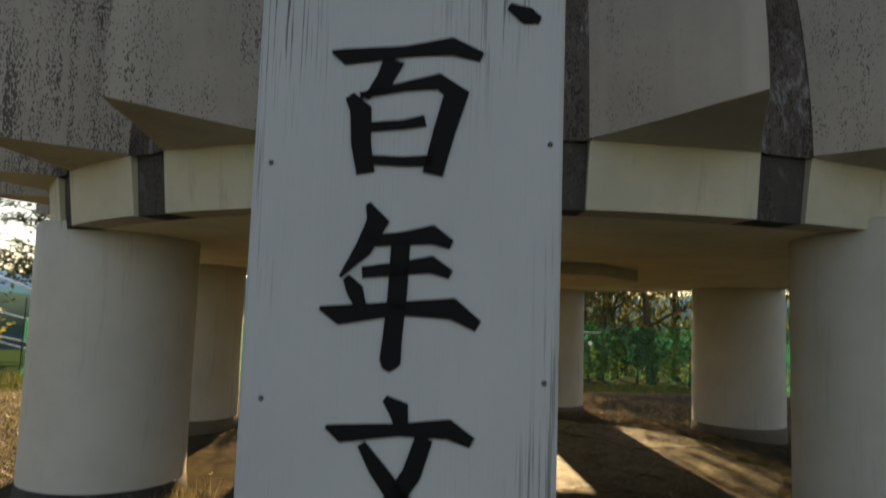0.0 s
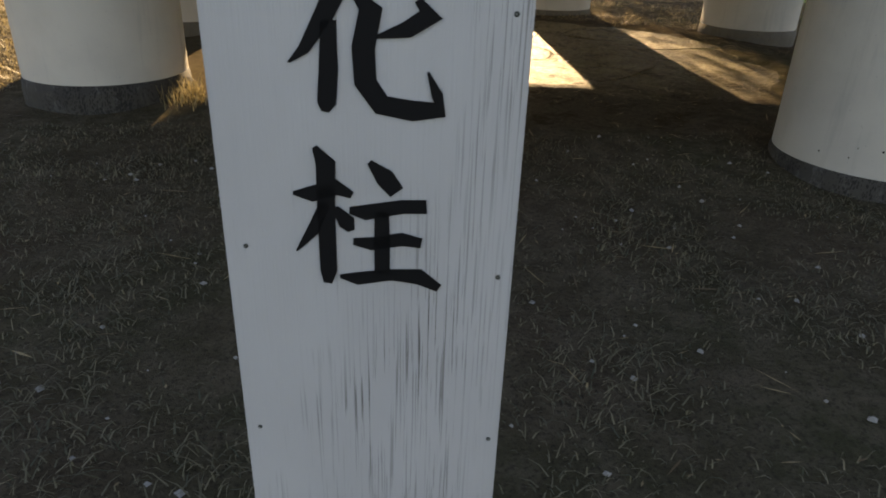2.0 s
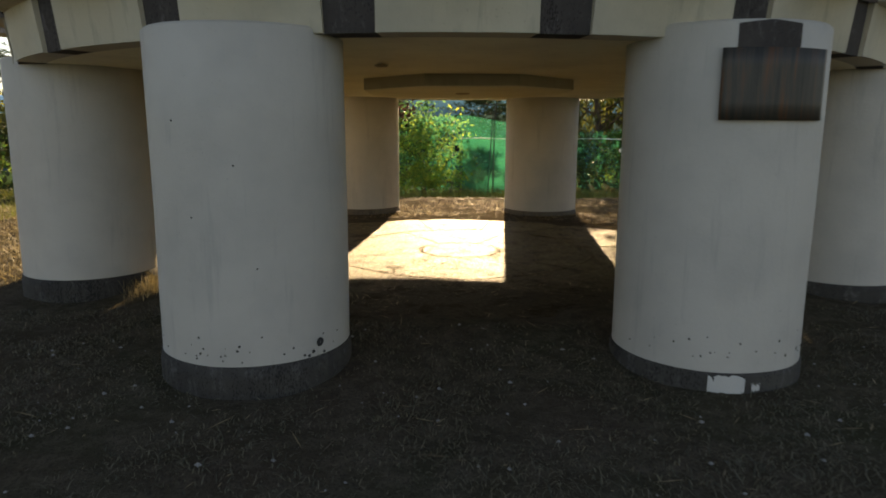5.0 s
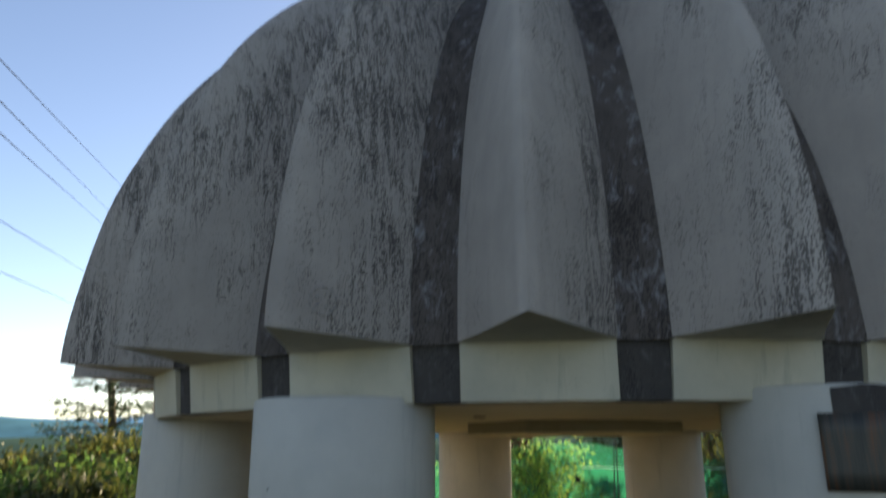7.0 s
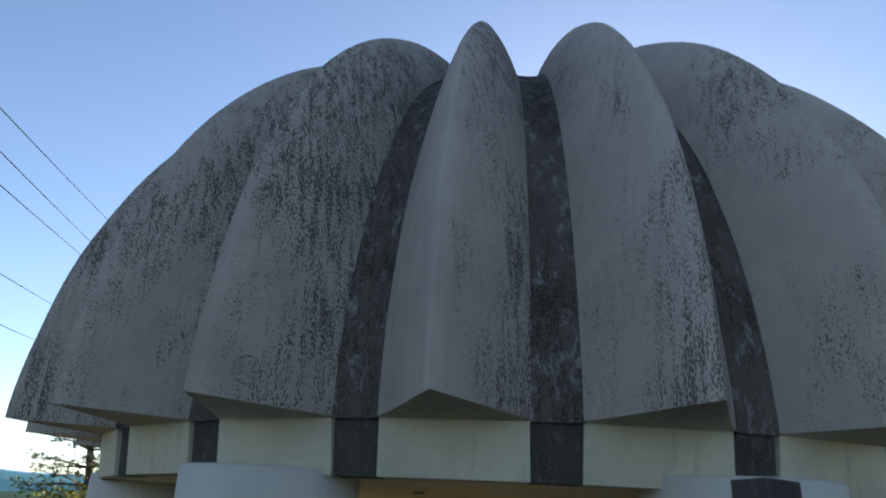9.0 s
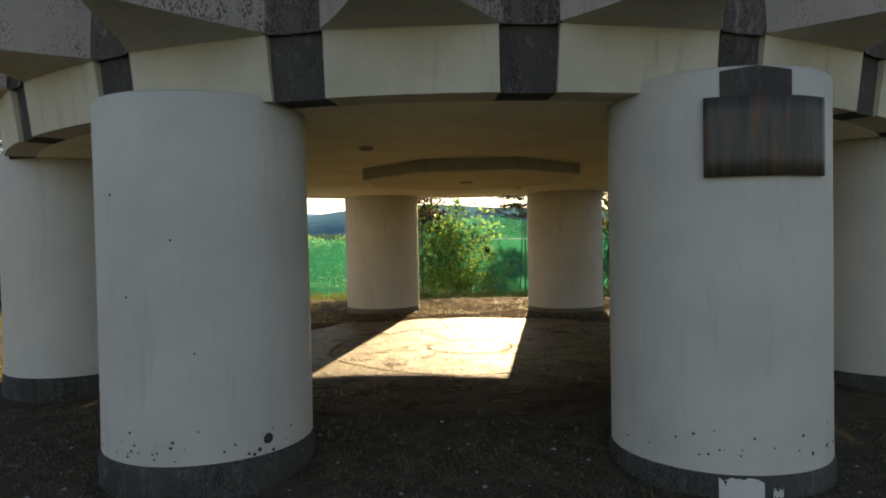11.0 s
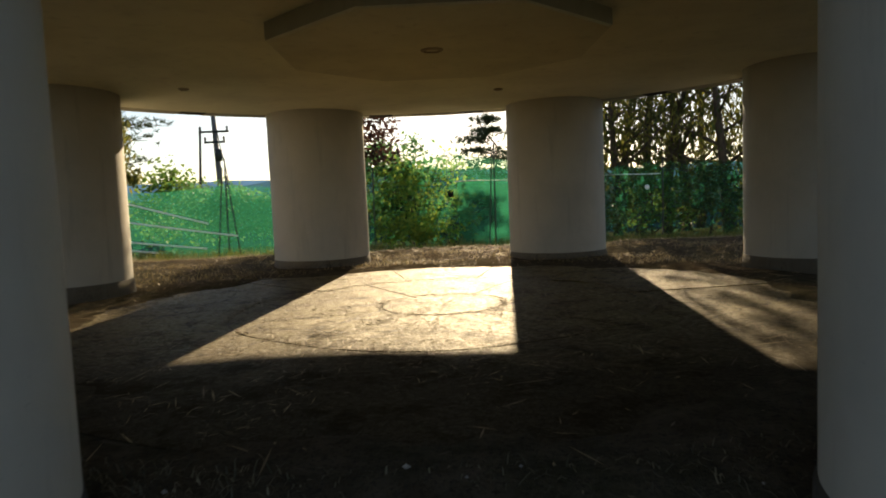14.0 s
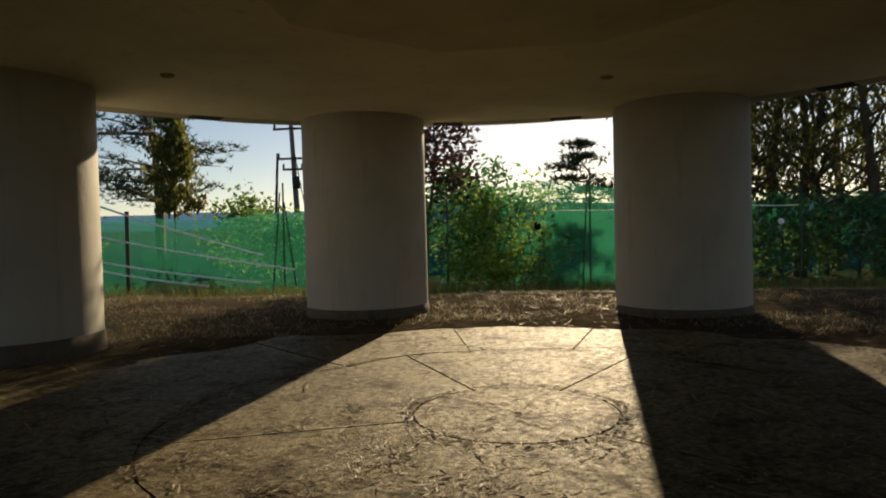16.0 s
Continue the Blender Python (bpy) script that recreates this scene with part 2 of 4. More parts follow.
def net_material(name="green_net", low=0.32, high=0.50):
    """Woven green shade net: threads with gaps between."""
    m = mat(name, (0.03, 0.22, 0.12), 0.6)
    k = Nodes(m)
    sep = k.n.new("ShaderNodeSeparateXYZ")
    k.link(k.place(), sep.inputs[0])
    wave = k.add("ShaderNodeTexWave", Scale=9.0, Distortion=1.2, Detail=2.0)
    wave.wave_type, wave.bands_direction = "BANDS", "Z"
    k.link(k.place(), wave.inputs["Vector"])
    dens = k.ramp(wave.outputs["Fac"], [(0.2, low), (0.8, high)])
    worn = k.ramp(k.noise(k.place((0.8, 0.8, 1.4)), 1.2, 4), [(0.35, 0.75), (0.65, 1.0)])
    fac = k.times(dens, worn)
    col = (0.02, 0.26, 0.14)
    dif = k.n.new("ShaderNodeBsdfDiffuse")
    dif.inputs["Color"].default_value = (*col, 1)
    tr = k.n.new("ShaderNodeBsdfTranslucent")
    tr.inputs["Color"].default_value = (0.022, 0.27, 0.155, 1)
    a = k.n.new("ShaderNodeMixShader")
    a.inputs[0].default_value = 0.6
    k.link(dif.outputs[0], a.inputs[1])
    k.link(tr.outputs[0], a.inputs[2])
    clear = k.n.new("ShaderNodeBsdfTransparent")
    mx = k.n.new("ShaderNodeMixShader")
    k.link(fac, mx.inputs[0])
    k.link(clear.outputs[0], mx.inputs[1])
    k.link(a.outputs[0], mx.inputs[2])
    k.link(mx.outputs[0], k.n["Material Output"].inputs["Surface"])
    return m


NET = net_material()
NET_THIN = net_material("thin_net", 0.34, 0.50)
NET_DENSE = net_material("dense_net", 0.66, 0.88)


def post_material():
    """White paint on weathered planks, grain cracks showing through."""
    m = mat("white_wood", (0.62, 0.64, 0.68), 0.6)
    k = Nodes(m)
    grain = k.noise(k.place((520, 520, 7.0)), 1.0, 4, 0.55, 0.2)
    worn = k.noise(k.place((5, 5, 1.6)), 1.0, 4, 0.6)
    crack = k.times(k.ramp(grain, [(0.555, 0.0), (0.60, 1.0)]), k.ramp(worn, [(0.45, 0.0), (0.58, 0.95)]))
    c = k.mix(k.ramp(k.noise(k.place((6, 6, 3)), 1.0, 4), [(0.35, 0.0), (0.7, 0.6)]), (0.47, 0.475, 0.49), (0.39, 0.39, 0.40))
    c = k.mix(crack, c, (0.08, 0.075, 0.07))
    k.color(c)
    k.bump(grain, 0.35, 0.003)
    return m


WOOD = post_material()


# ---------------------------------------------------------------- mesh helpers
def mesh_of(name, verts, faces, material, smooth=False):
    me = bpy.data.meshes.new(name)
    me.from_pydata(verts, [], faces)
    me.materials.append(material)
    if smooth:
        me.polygons.foreach_set("use_smooth", [True] * len(me.polygons))
    me.update()
    return me


def part(name, me, parent=None, m=None, label=""):
    """One mesh object under a thing; a bmesh is turned into a mesh first."""
    ob = new(name, me)
    if parent:
        ob.parent = parent
    if m is not None:
        ob.matrix_local = m
    return tagged(ob, label)


def thing(name, label, category, at=(0, 0, 0), group="", kind=""):
    e = new(name)
    e.empty_display_size = 0.2
    e.location = at
    return tagged(e, label, category, group, kind)


def from_bm(name, bm, material, smooth=False):
    me = bpy.data.meshes.new(name)
    bm.normal_update()
    bm.to_mesh(me)
    bm.free()
    me.materials.append(material)
    if smooth:
        me.polygons.foreach_set("use_smooth", [True] * len(me.polygons))
    return me


def box_mesh(name, sx, sy, sz, material, bevel=0.01, base=True):
    bm = bmesh.new()
    bmesh.ops.create_cube(bm, size=1)
    bmesh.ops.scale(bm, vec=(sx, sy, sz), verts=bm.verts)
    if base:
        bmesh.ops.translate(bm, vec=(0, 0, sz / 2), verts=bm.verts)
    if bevel:
        bmesh.ops.bevel(bm, geom=bm.edges[:], offset=bevel, segments=2, affect="EDGES")
    return from_bm(name, bm, material)


def tube(points, radii, sides=8):
    """Verts and faces of a tapered tube along points."""
    vs, fs = [], []
    for i, p in enumerate(points):
        p = Vector(p)
        a, b = Vector(points[max(i - 1, 0)]), Vector(points[min(i + 1, len(points) - 1)])
        q = (b - a).to_track_quat("Z", "Y")
        for j in range(sides):
            w = 2 * math.pi * j / sides
            vs.append(p + q @ Vector((math.cos(w) * radii[i], math.sin(w) * radii[i], 0)))
    for i in range(len(points) - 1):
        for j in range(sides):
            k = (j + 1) % sides
            fs.append((i * sides + j, i * sides + k, (i + 1) * sides + k, (i + 1) * sides + j))
    fs.append(tuple(range(sides - 1, -1, -1)))
    fs.append(tuple((len(points) - 1) * sides + j for j in range(sides)))
    return vs, fs


def merge(pieces):
    vs, fs = [], []
    for v, f in pieces:
        o = len(vs)
        vs += v
        fs += [tuple(i + o for i in q) for q in f]
    return vs, fs


def lathe(rings, sides, wobble=0.0):
    """Verts and faces of a surface of revolution, rings of (radius, z)."""
    vs, fs = [], []
    for r, z in rings:
        for j in range(sides):
            w = 2 * math.pi * j / sides
            k = r + wobble * noise.noise(Vector((math.cos(w) * 1.7, math.sin(w) * 1.7, z * 1.3)))
            vs.append((k * math.cos(w), k * math.sin(w), z))
    for i in range(len(rings) - 1):
        for j in range(sides):
            k = (j + 1) % sides
            fs.append((i * sides + j, i * sides + k, (i + 1) * sides + k, (i + 1) * sides + j))
    return vs, fs


# ---------------------------------------------------------------- ground
def smooth_step(a, b, x):
    t = min(max((x - a) / (b - a), 0), 1)
    return t * t * (3 - 2 * t)


def ground_z(x, y):
    r = math.hypot(x, y)
    z = -0.10 * smooth_step(3.0, 4.4, r) * (1 - smooth_step(1.0, 4.0, y)) - 0.04 * (1 - smooth_step(2.3, 2.9, r))
    z += 0.022 * smooth_step(2.3, 3.0, r) * (1 - 0.4 * (1 - smooth_step(1.0, 4.0, y)))
    z -= 0.40 * smooth_step(4.8, 9.7, y) + 0.30 * smooth_step(5.0, 9.0, -x) * (1 - smooth_step(4.8, 9.7, y))
    z += 0.22 * math.exp(-((x + 10.5) / 2.4) ** 2) * (1 - smooth_step(3, 8, y))
    z -= 9.0 * smooth_step(12.5, 60, y) + 9.0 * smooth_step(13.0, 60, -x) * (1 - smooth_step(12.5, 60, y))
    z -= 10.0 * smooth_step(60, 400, max(y, -x))
    if 2.2 < r < 60:
        z += 0.030 * noise.noise(Vector((x * 1.3, y * 1.3, 0))) + 0.014 * noise.noise(Vector((x * 4.1, y * 4.1, 3)))
    return z


def axis(n, reach):
    return [reach * math.sinh(8.0 * (2 * i / n - 1)) / math.sinh(8.0) for i in range(n + 1)]


def build_ground():
    n = 240
    xs = axis(n, 2500)
    vs = [(x, y + 1.0, ground_z(x, y + 1.0)) for y in xs for x in xs]
    fs = [(j * (n + 1) + i, j * (n + 1) + i + 1, (j + 1) * (n + 1) + i + 1, (j + 1) * (n + 1) + i) for j in range(n) for i in range(n)]
    g = new("ground", mesh_of("ground", vs, fs, SOIL, True))
    return tagged(g, "bare brown soil with dry grass and dead leaves", "ground", kind="structure")


build_ground()

# ---------------------------------------------------------------- pavilion
R_PILLAR, PILLAR_R = 4.0, 0.61
N_PETAL = 22
STEP = 2 * math.pi / N_PETAL
BAND_Z = (0.046, 0.072, 0.116, 0.083, 0.103, 0.135, 0.121, 0.104)
SHIFT = ((0.006, 0.012), (0, 0), (-0.006, 0.019), (0, -0.081), (0, 0.026), (-0.014, 0.023), (0.010, -0.008), (0.007, -0.026))


def soffit_z(y):
    return 1.985 - 0.0159 * y


pavilion = thing("pavilion", "white domed concrete pavilion on eight round pillars", "pavilion")


def build_pillars():
    made = []
    for i in range(8):
        a = radians(-67.5 + 45 * i)
        zb, top = BAND_Z[i], 2.125 if i == 0 else 2.092
        body = mesh_of("pillar", *lathe([(PILLAR_R, zb), (PILLAR_R, 0.5), (PILLAR_R, 1.0), (PILLAR_R, 1.5), (PILLAR_R, top - 0.02), (PILLAR_R - 0.02, top - 0.002), (0.3, top)], 72, 0.006), PAINT, True)
        foot = mesh_of("base_band", *lathe([(PILLAR_R + 0.012, -0.3), (PILLAR_R + 0.014, 0.02), (PILLAR_R + 0.004, zb), (PILLAR_R - 0.03, zb + 0.001)], 72, 0.012), BAND_PALE if 2 <= i <= 5 else BAND, True)
        p = part("pillar", body, pavilion, pose(R_PILLAR * math.cos(a) + SHIFT[i][0], R_PILLAR * math.sin(a) + SHIFT[i][1], 0, 0, 0, 45 * i))
        part("base_band", foot, p, None, "dark grey cement band round the pillar foot" if i == 0 else "")
        made.append(p)
    return made


pillars = build_pillars()

DOME_X, DOME_Y, WIDEN, PHASE = -0.15, 0.0, 1.05, radians(-0.7)


def around(r, w):
    """A point of the slightly oval dome plan, w from the front, counterclockwise."""
    return DOME_X + WIDEN * r * math.sin(w + PHASE), DOME_Y - r * math.cos(w + PHASE)


def ridge_line(s):
    t = s * math.pi / 2
    return Vector((max(5.0 * math.cos(t) ** 0.66, 0.25), 2.45 + 4.48 * math.sin(t) ** 1.112))


def valley_line(s):
    t = s * math.pi / 2
    return Vector((max(4.24 * math.cos(t) ** 0.72, 0.2), 2.41 + 4.30 * math.sin(t) ** 1.1))


STRIP_HALF = 0.150


def build_petals():
    cross, n = 15, 40
    prof = [(ridge_line(i / n * 0.985), valley_line(i / n * 0.985), i / n) for i in range(n + 1)]
    rnd = random.Random(8)
    for q in range(N_PETAL):
        mid = STEP * q
        lean = rnd.uniform(-0.10, 0.10)
        vs, fs = [], []
        for rv, vv, s in prof:
            half = max(STEP / 2 - (STRIP_HALF - 0.03 * s) / vv.x, 0.03)
            for j in range(cross):
                u = 2 * j / (cross - 1) - 1
                lift = (1 - abs(u) ** (1 + 0.8 * s)) ** (1.15 - 0.35 * s) if abs(u) > 0.01 else 0.988
                p = vv.lerp(rv, lift)
                wob = 0.010 * noise.noise(Vector((p.x + q * 3.1, p.y * 1.4, u * 2)))
                x, y = around(p.x + wob, mid + (u + lean * lift * s) * half * (1 - 0.12 * (1 - abs(u))))
                vs.append((x, y, p.y))
        for i in range(n):
            for j in range(cross - 1):
                a = i * cross + j
                fs.append((a, a + 1, a + cross + 1, a + cross))
        me = mesh_of("petal", vs, fs, PETAL, True)
        me.materials.append(MOSSY)
        me.polygons.foreach_set("material_index", [1 if f % (cross - 1) >= (cross - 1) // 2 else 0 for f in range(len(fs))])
        shell = part("petal", me, pavilion, None, "grey ribbed concrete petal streaked with black mildew" if q == 0 else "")
        half = STEP / 2 - STRIP_HALF / 4.24
        inner = [(*around(4.18, mid + half * (2 * j / (cross - 1) - 1)), 2.392) for j in range(cross)]
        part("underside", mesh_of("underside", vs[:cross] + inner, [(j, cross + j, cross + j + 1, j + 1) for j in range(cross - 1)], UNDER), shell)
        gv, gf = [], []
        for rv, vv, s in prof:
            h = (STRIP_HALF + 0.015 - 0.03 * s) / vv.x
            for j in range(5):
                w = j / 2 - 1
                x, y = around(vv.x - 0.03 * (1 - w * w), mid + STEP / 2 + h * w)
                gv.append((x, y, vv.y - 0.012))
        for i in range(n):
            for j in range(4):
                a = i * 5 + j
                gf.append((a, a + 1, a + 6, a + 5))
        part("gutter", mesh_of("gutter", gv, gf, VALLEY, True), pavilion, None, "dark stained gutter between the petals" if q == 0 else "")
    cap = mesh_of("crown", *lathe([(0.9, 6.20), (0.75, 6.36), (0.45, 6.44), (0.02, 6.46)], 40), VALLEY, True)
    part("crown", cap, pavilion, pose(DOME_X, DOME_Y, 0))


build_petals()


def build_fascia():
    """Ring of pale panels under the petals with dark strips between them."""
    for i in range(N_PETAL):
        for kind, mid, half, r_top, r_bot, z_top, material in (("fascia_panel", i, STEP / 2 - STRIP_HALF / 4.24, 4.225, 4.18, 2.405, FASCIA), ("fascia_strip", i + 0.5, (STRIP_HALF + 0.005) / 4.24, 4.185, 4.15, 2.42, STRIPMAT)):
            vs, fs = [], []
            a0 = STEP * mid
            ends = 7
            for r_t, r_b in ((r_top, r_bot), (3.96, 3.96)):
                for z_row in (0, 1):
                    for j in range(ends):
                        grow = 1.0 if kind == "fascia_strip" or z_row == 0 else 0.985
                        w = a0 + half * grow * (2 * j / (ends - 1) - 1)
                        r = r_b if z_row == 0 else r_t
                        x, y = around(r, w)
                        vs.append((x, y, soffit_z(y) if z_row == 0 else z_top))
            e = ends
            for j in range(e - 1):
                fs += [(j, j + 1, e + j + 1, e + j), (e + j, e + j + 1, 3 * e + j + 1, 3 * e + j), (2 * e + j, 3 * e + j, 3 * e + j + 1, 2 * e + j + 1), (2 * e + j, 2 * e + j + 1, j + 1, j)]
            fs += [(0, e, 3 * e, 2 * e), (e - 1, 3 * e - 1, 4 * e - 1, 2 * e - 1)]
            part(kind, mesh_of(kind, vs, fs, material), pavilion, None, ("cream painted fascia panel with water stains" if kind == "fascia_panel" else "black weathered strip between fascia panels") if i == 0 else "")


build_fascia()


def build_ceiling():
    n = 96
    vs, fs = [], []
    rings = [1.34, 1.6, 2.2, 2.8, 3.4, 3.965]
    # hollow in the middle is closed by the drop panel below
    for r in rings:
        for j in range(n):
            w = 2 * math.pi * j / n
            x, y = around(r, w)
            vs.append((x, y, soffit_z(y) + 0.004 + (0.010 * noise.noise(Vector((x * 0.8, y * 0.8, 0))) if r < 3.5 else 0)))
    for i in range(len(rings) - 1):
        for j in range(n):
            k = (j + 1) % n
            fs.append((i * n + j, i * n + k, (i + 1) * n + k, (i + 1) * n + j))
    fs.append(tuple(range(n)))
    top = len(vs)
    for x, y, z in vs[-n:]:
        vs.append((x, y, 2.36))
    fs.append(tuple(range(top, top + n)))
    ob = new("ceiling", mesh_of("ceiling", vs, fs, CEIL, False))
    tagged(ob, "cream plastered concrete ceiling with brown stains", "ceiling", kind="structure")
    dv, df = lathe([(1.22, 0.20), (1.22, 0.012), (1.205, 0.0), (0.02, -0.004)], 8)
    # Ceiling plaster in a darker tone; the boss's shade is put into the colour.
    drop = new("ceiling_boss", mesh_of("ceiling_boss", dv, df, plaster("boss_shaded_plaster", (0.68, 0.62, 0.455), (0.38, 0.32, 0.22), 0.8)))
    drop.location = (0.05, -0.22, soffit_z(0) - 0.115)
    # Sides darker still: the shade of their backlit faces, painted on.
    drop.data.materials.append(plaster("boss_edge_shade", (0.36, 0.31, 0.22), (0.20, 0.17, 0.12), 0.9))
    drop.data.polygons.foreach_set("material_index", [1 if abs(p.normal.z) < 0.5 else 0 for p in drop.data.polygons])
    drop.rotation_euler = (radians(-0.8), 0, radians(22.5))
    tagged(drop, "eight-sided plaster boss under the ceiling", "ceiling", kind="structure")


build_ceiling()


def build_plate():
    """Curved rusty metal plate wrapped round a front pillar."""
    vs, fs = [], []
    cols, rows = 22, 5
    for side in (0, 1):
        for i in range(rows):
            for j in range(cols):
                a = radians(-113 + 62 * j / (cols - 1))
                rr = PILLAR_R + (0.022 if side == 0 else 0.002) + 0.002 * math.sin(j * 2.9)
                vs.append((rr * math.cos(a), rr * math.sin(a), 1.565 + 0.40 * i / (rows - 1)))
    o = rows * cols
    for i in range(rows - 1):
        for j in range(cols - 1):
            a = i * cols + j
            fs += [(a, a + 1, a + cols + 1, a + cols), (o + a, o + a + cols, o + a + cols + 1, o + a + 1)]
    for j in range(cols - 1):
        t = (rows - 1) * cols + j
        fs += [(j, o + j, o + j + 1, j + 1), (t, t + 1, o + t + 1, o + t)]
    for i in range(rows - 1):
        a, b = i * cols, i * cols + cols - 1
        fs += [(a, a + cols, o + a + cols, o + a), (b, o + b, o + b + cols, b + cols)]
    m = mat("rusty_plate", (0.06, 0.05, 0.045), 0.55, 0.3)
    k = Nodes(m)
    run = k.noise(k.place((24, 24, 1.2)), 1.0, 5, 0.65)
    c = k.ramp(run, [(0.3, (0.022, 0.024, 0.022)), (0.5, (0.06, 0.055, 0.045)), (0.62, (0.13, 0.06, 0.03)), (0.75, (0.05, 0.05, 0.045))])
    k.color(c)
    k.bump(run, 0.3, 0.004)
    ob = new("metal_plate", mesh_of("metal_plate", vs, fs, m, True))
    a = radians(-67.5)
    ob.location = (R_PILLAR * math.cos(a), R_PILLAR * math.sin(a), 0)
    tagged(ob, "dark rusty metal plate wrapped round a white pillar", "metal plate")


build_plate()


def build_marks():
    """Small marks on the pavilion: emblem, chipped band, pits, ceiling holes."""
    emblem = mat("emblem_cement", (0.30, 0.265, 0.24), 0.95)
    vs, fs = [], []
    for q in range(10):
        w = 2 * math.pi * q / 10
        v, f = tube([(0.085 * math.cos(w + 0.12 * k), 0.085 * math.sin(w + 0.12 * k), 0.004) for k in range(5)], [0.005, 0.008, 0.009, 0.008, 0.004], 6)
        o = len(vs)
        vs += v
        fs += [tuple(i + o for i in g) for g in f]
    for q in range(5):
        w = 2 * math.pi * q / 5
        v, f = tube([(0.02 * math.cos(w), 0.02 * math.sin(w), 0.003), (0.055 * math.cos(w), 0.055 * math.sin(w), 0.003)], [0.004, 0.007], 6)
        o = len(vs)
        vs += v
        fs += [tuple(i + o for i in g) for g in f]
    face = [o for o in pavilion.children if o.name.startswith("petal")][N_PETAL - 1]
    want = Vector((-1.37, -4.68, 2.62))
    poly = min(face.data.polygons, key=lambda p: (p.center - want).length)
    n = poly.normal if poly.normal.y < 0 else -poly.normal
    part("emblem", mesh_of("emblem", vs, fs, emblem, True), face, Matrix.Translation(poly.center) @ n.to_track_quat("Z", "Y").to_matrix().to_4x4(), "round cement flower emblem")
    white = plaster("bare_cement", (0.50, 0.49, 0.46), (0.2, 0.2, 0.19), 0.9)
    rnd = random.Random(12)
    for a0, a1, z0, z1 in ((-108, -88, -0.075, 0.030), (-84, -79, -0.06, -0.02)):
        cols = 12
        rr = PILLAR_R + 0.020
        pv, pf = [], []
        for j in range(cols):
            t = radians(a0 + (a1 - a0) * j / (cols - 1) )
            for z in (z0 + rnd.uniform(-0.012, 0.012), z1 + rnd.uniform(-0.014, 0.014)):
                pv.append((rr * math.cos(t), rr * math.sin(t), z))
        for j in range(cols - 1):
            pf.append((2 * j, 2 * j + 2, 2 * j + 3, 2 * j + 1))
        part("bare_patch", mesh_of("bare_patch", pv, pf, white), pillars[0], None, "pale patch where the dark band has worn off")
    cols, pv, pf = 14, [], []
    for j in range(cols):
        t = radians(-106 + 34 * j / (cols - 1))
        for z in (1.955, 2.04, 2.118 - 0.02 * abs(j / 6.5 - 1)):
            pv.append(((PILLAR_R + 0.006) * math.cos(t), (PILLAR_R + 0.006) * math.sin(t), z))
    for j in range(cols - 1):
        pf += [(3 * j, 3 * j + 3, 3 * j + 4, 3 * j + 1), (3 * j + 1, 3 * j + 4, 3 * j + 5, 3 * j + 2)]
    part("wet_stain", mesh_of("wet_stain", pv, pf, STRIPMAT, True), pillars[0], None, "dark wet stain at the pillar top")
    pit = mat("pit", (0.03, 0.03, 0.03), 0.95)
    for az, z, s in ((-39, 0.19, 0.030), (-44, 0.14, 0.012), (-47, 0.12, 0.010), (-50, 0.13, 0.008), (-36, 0.12, 0.010), (-120, 1.55, 0.007), (-85, 1.3, 0.006), (-110, 1.0, 0.006), (-75, 0.7, 0.006)):
        t = radians(az)
        v, f = lathe([(s, 0.0), (s * 0.8, 0.004), (s * 0.1, 0.005)], 9)
        rr = PILLAR_R + 0.003
        m = Matrix.Translation((rr * math.cos(t), rr * math.sin(t), z)) @ Vector((math.cos(t), math.sin(t), 0)).to_track_quat("Z", "Y").to_matrix().to_4x4()
        part("pit", mesh_of("pit", v, f, pit), pillars[7], Matrix.Rotation(radians(-315), 4, "Z") @ m)
    for foot in (pillars[0], pillars[7]):
        for _ in range(26):
            t, z, s = radians(-90 + rnd.gauss(0, 38)), 0.13 + abs(rnd.gauss(0, 0.07)), rnd.uniform(0.003, 0.009)
            v, f = lathe([(s, 0.0), (s * 0.8, 0.002), (s * 0.1, 0.0025)], 7)
            rr = PILLAR_R + 0.003
            m = Matrix.Translation((rr * math.cos(t), rr * math.sin(t), z)) @ Vector((math.cos(t), math.sin(t), 0)).to_track_quat("Z", "Y").to_matrix().to_4x4()
            part("pit", mesh_of("pit", v, f, pit), foot, Matrix.Rotation(radians(0 if foot == pillars[0] else -315), 4, "Z") @ m)
    for x, y, z, s in ((-0.78, -2.20, soffit_z(-2.2), 0.06), (0.70, 2.24, soffit_z(2.24), 0.05), (-2.4, 1.5, soffit_z(1.5), 0.05), (0.0, -0.27, soffit_z(0) - 0.117, 0.085)):
        v, f = lathe([(s, 0.0), (s * 0.9, -0.012), (s * 0.7, -0.016), (s * 0.6, 0.02), (0.005, 0.025)], 20)
        ob = new("ceiling_vent", mesh_of("ceiling_vent", v, f, mat("vent_dark", (0.36, 0.30, 0.22), 0.9)))
        ob.location = (x, y, z + 0.002)
        tagged(ob, "small round brown vent in the ceiling", "vent", group="ceiling vents")


build_marks()


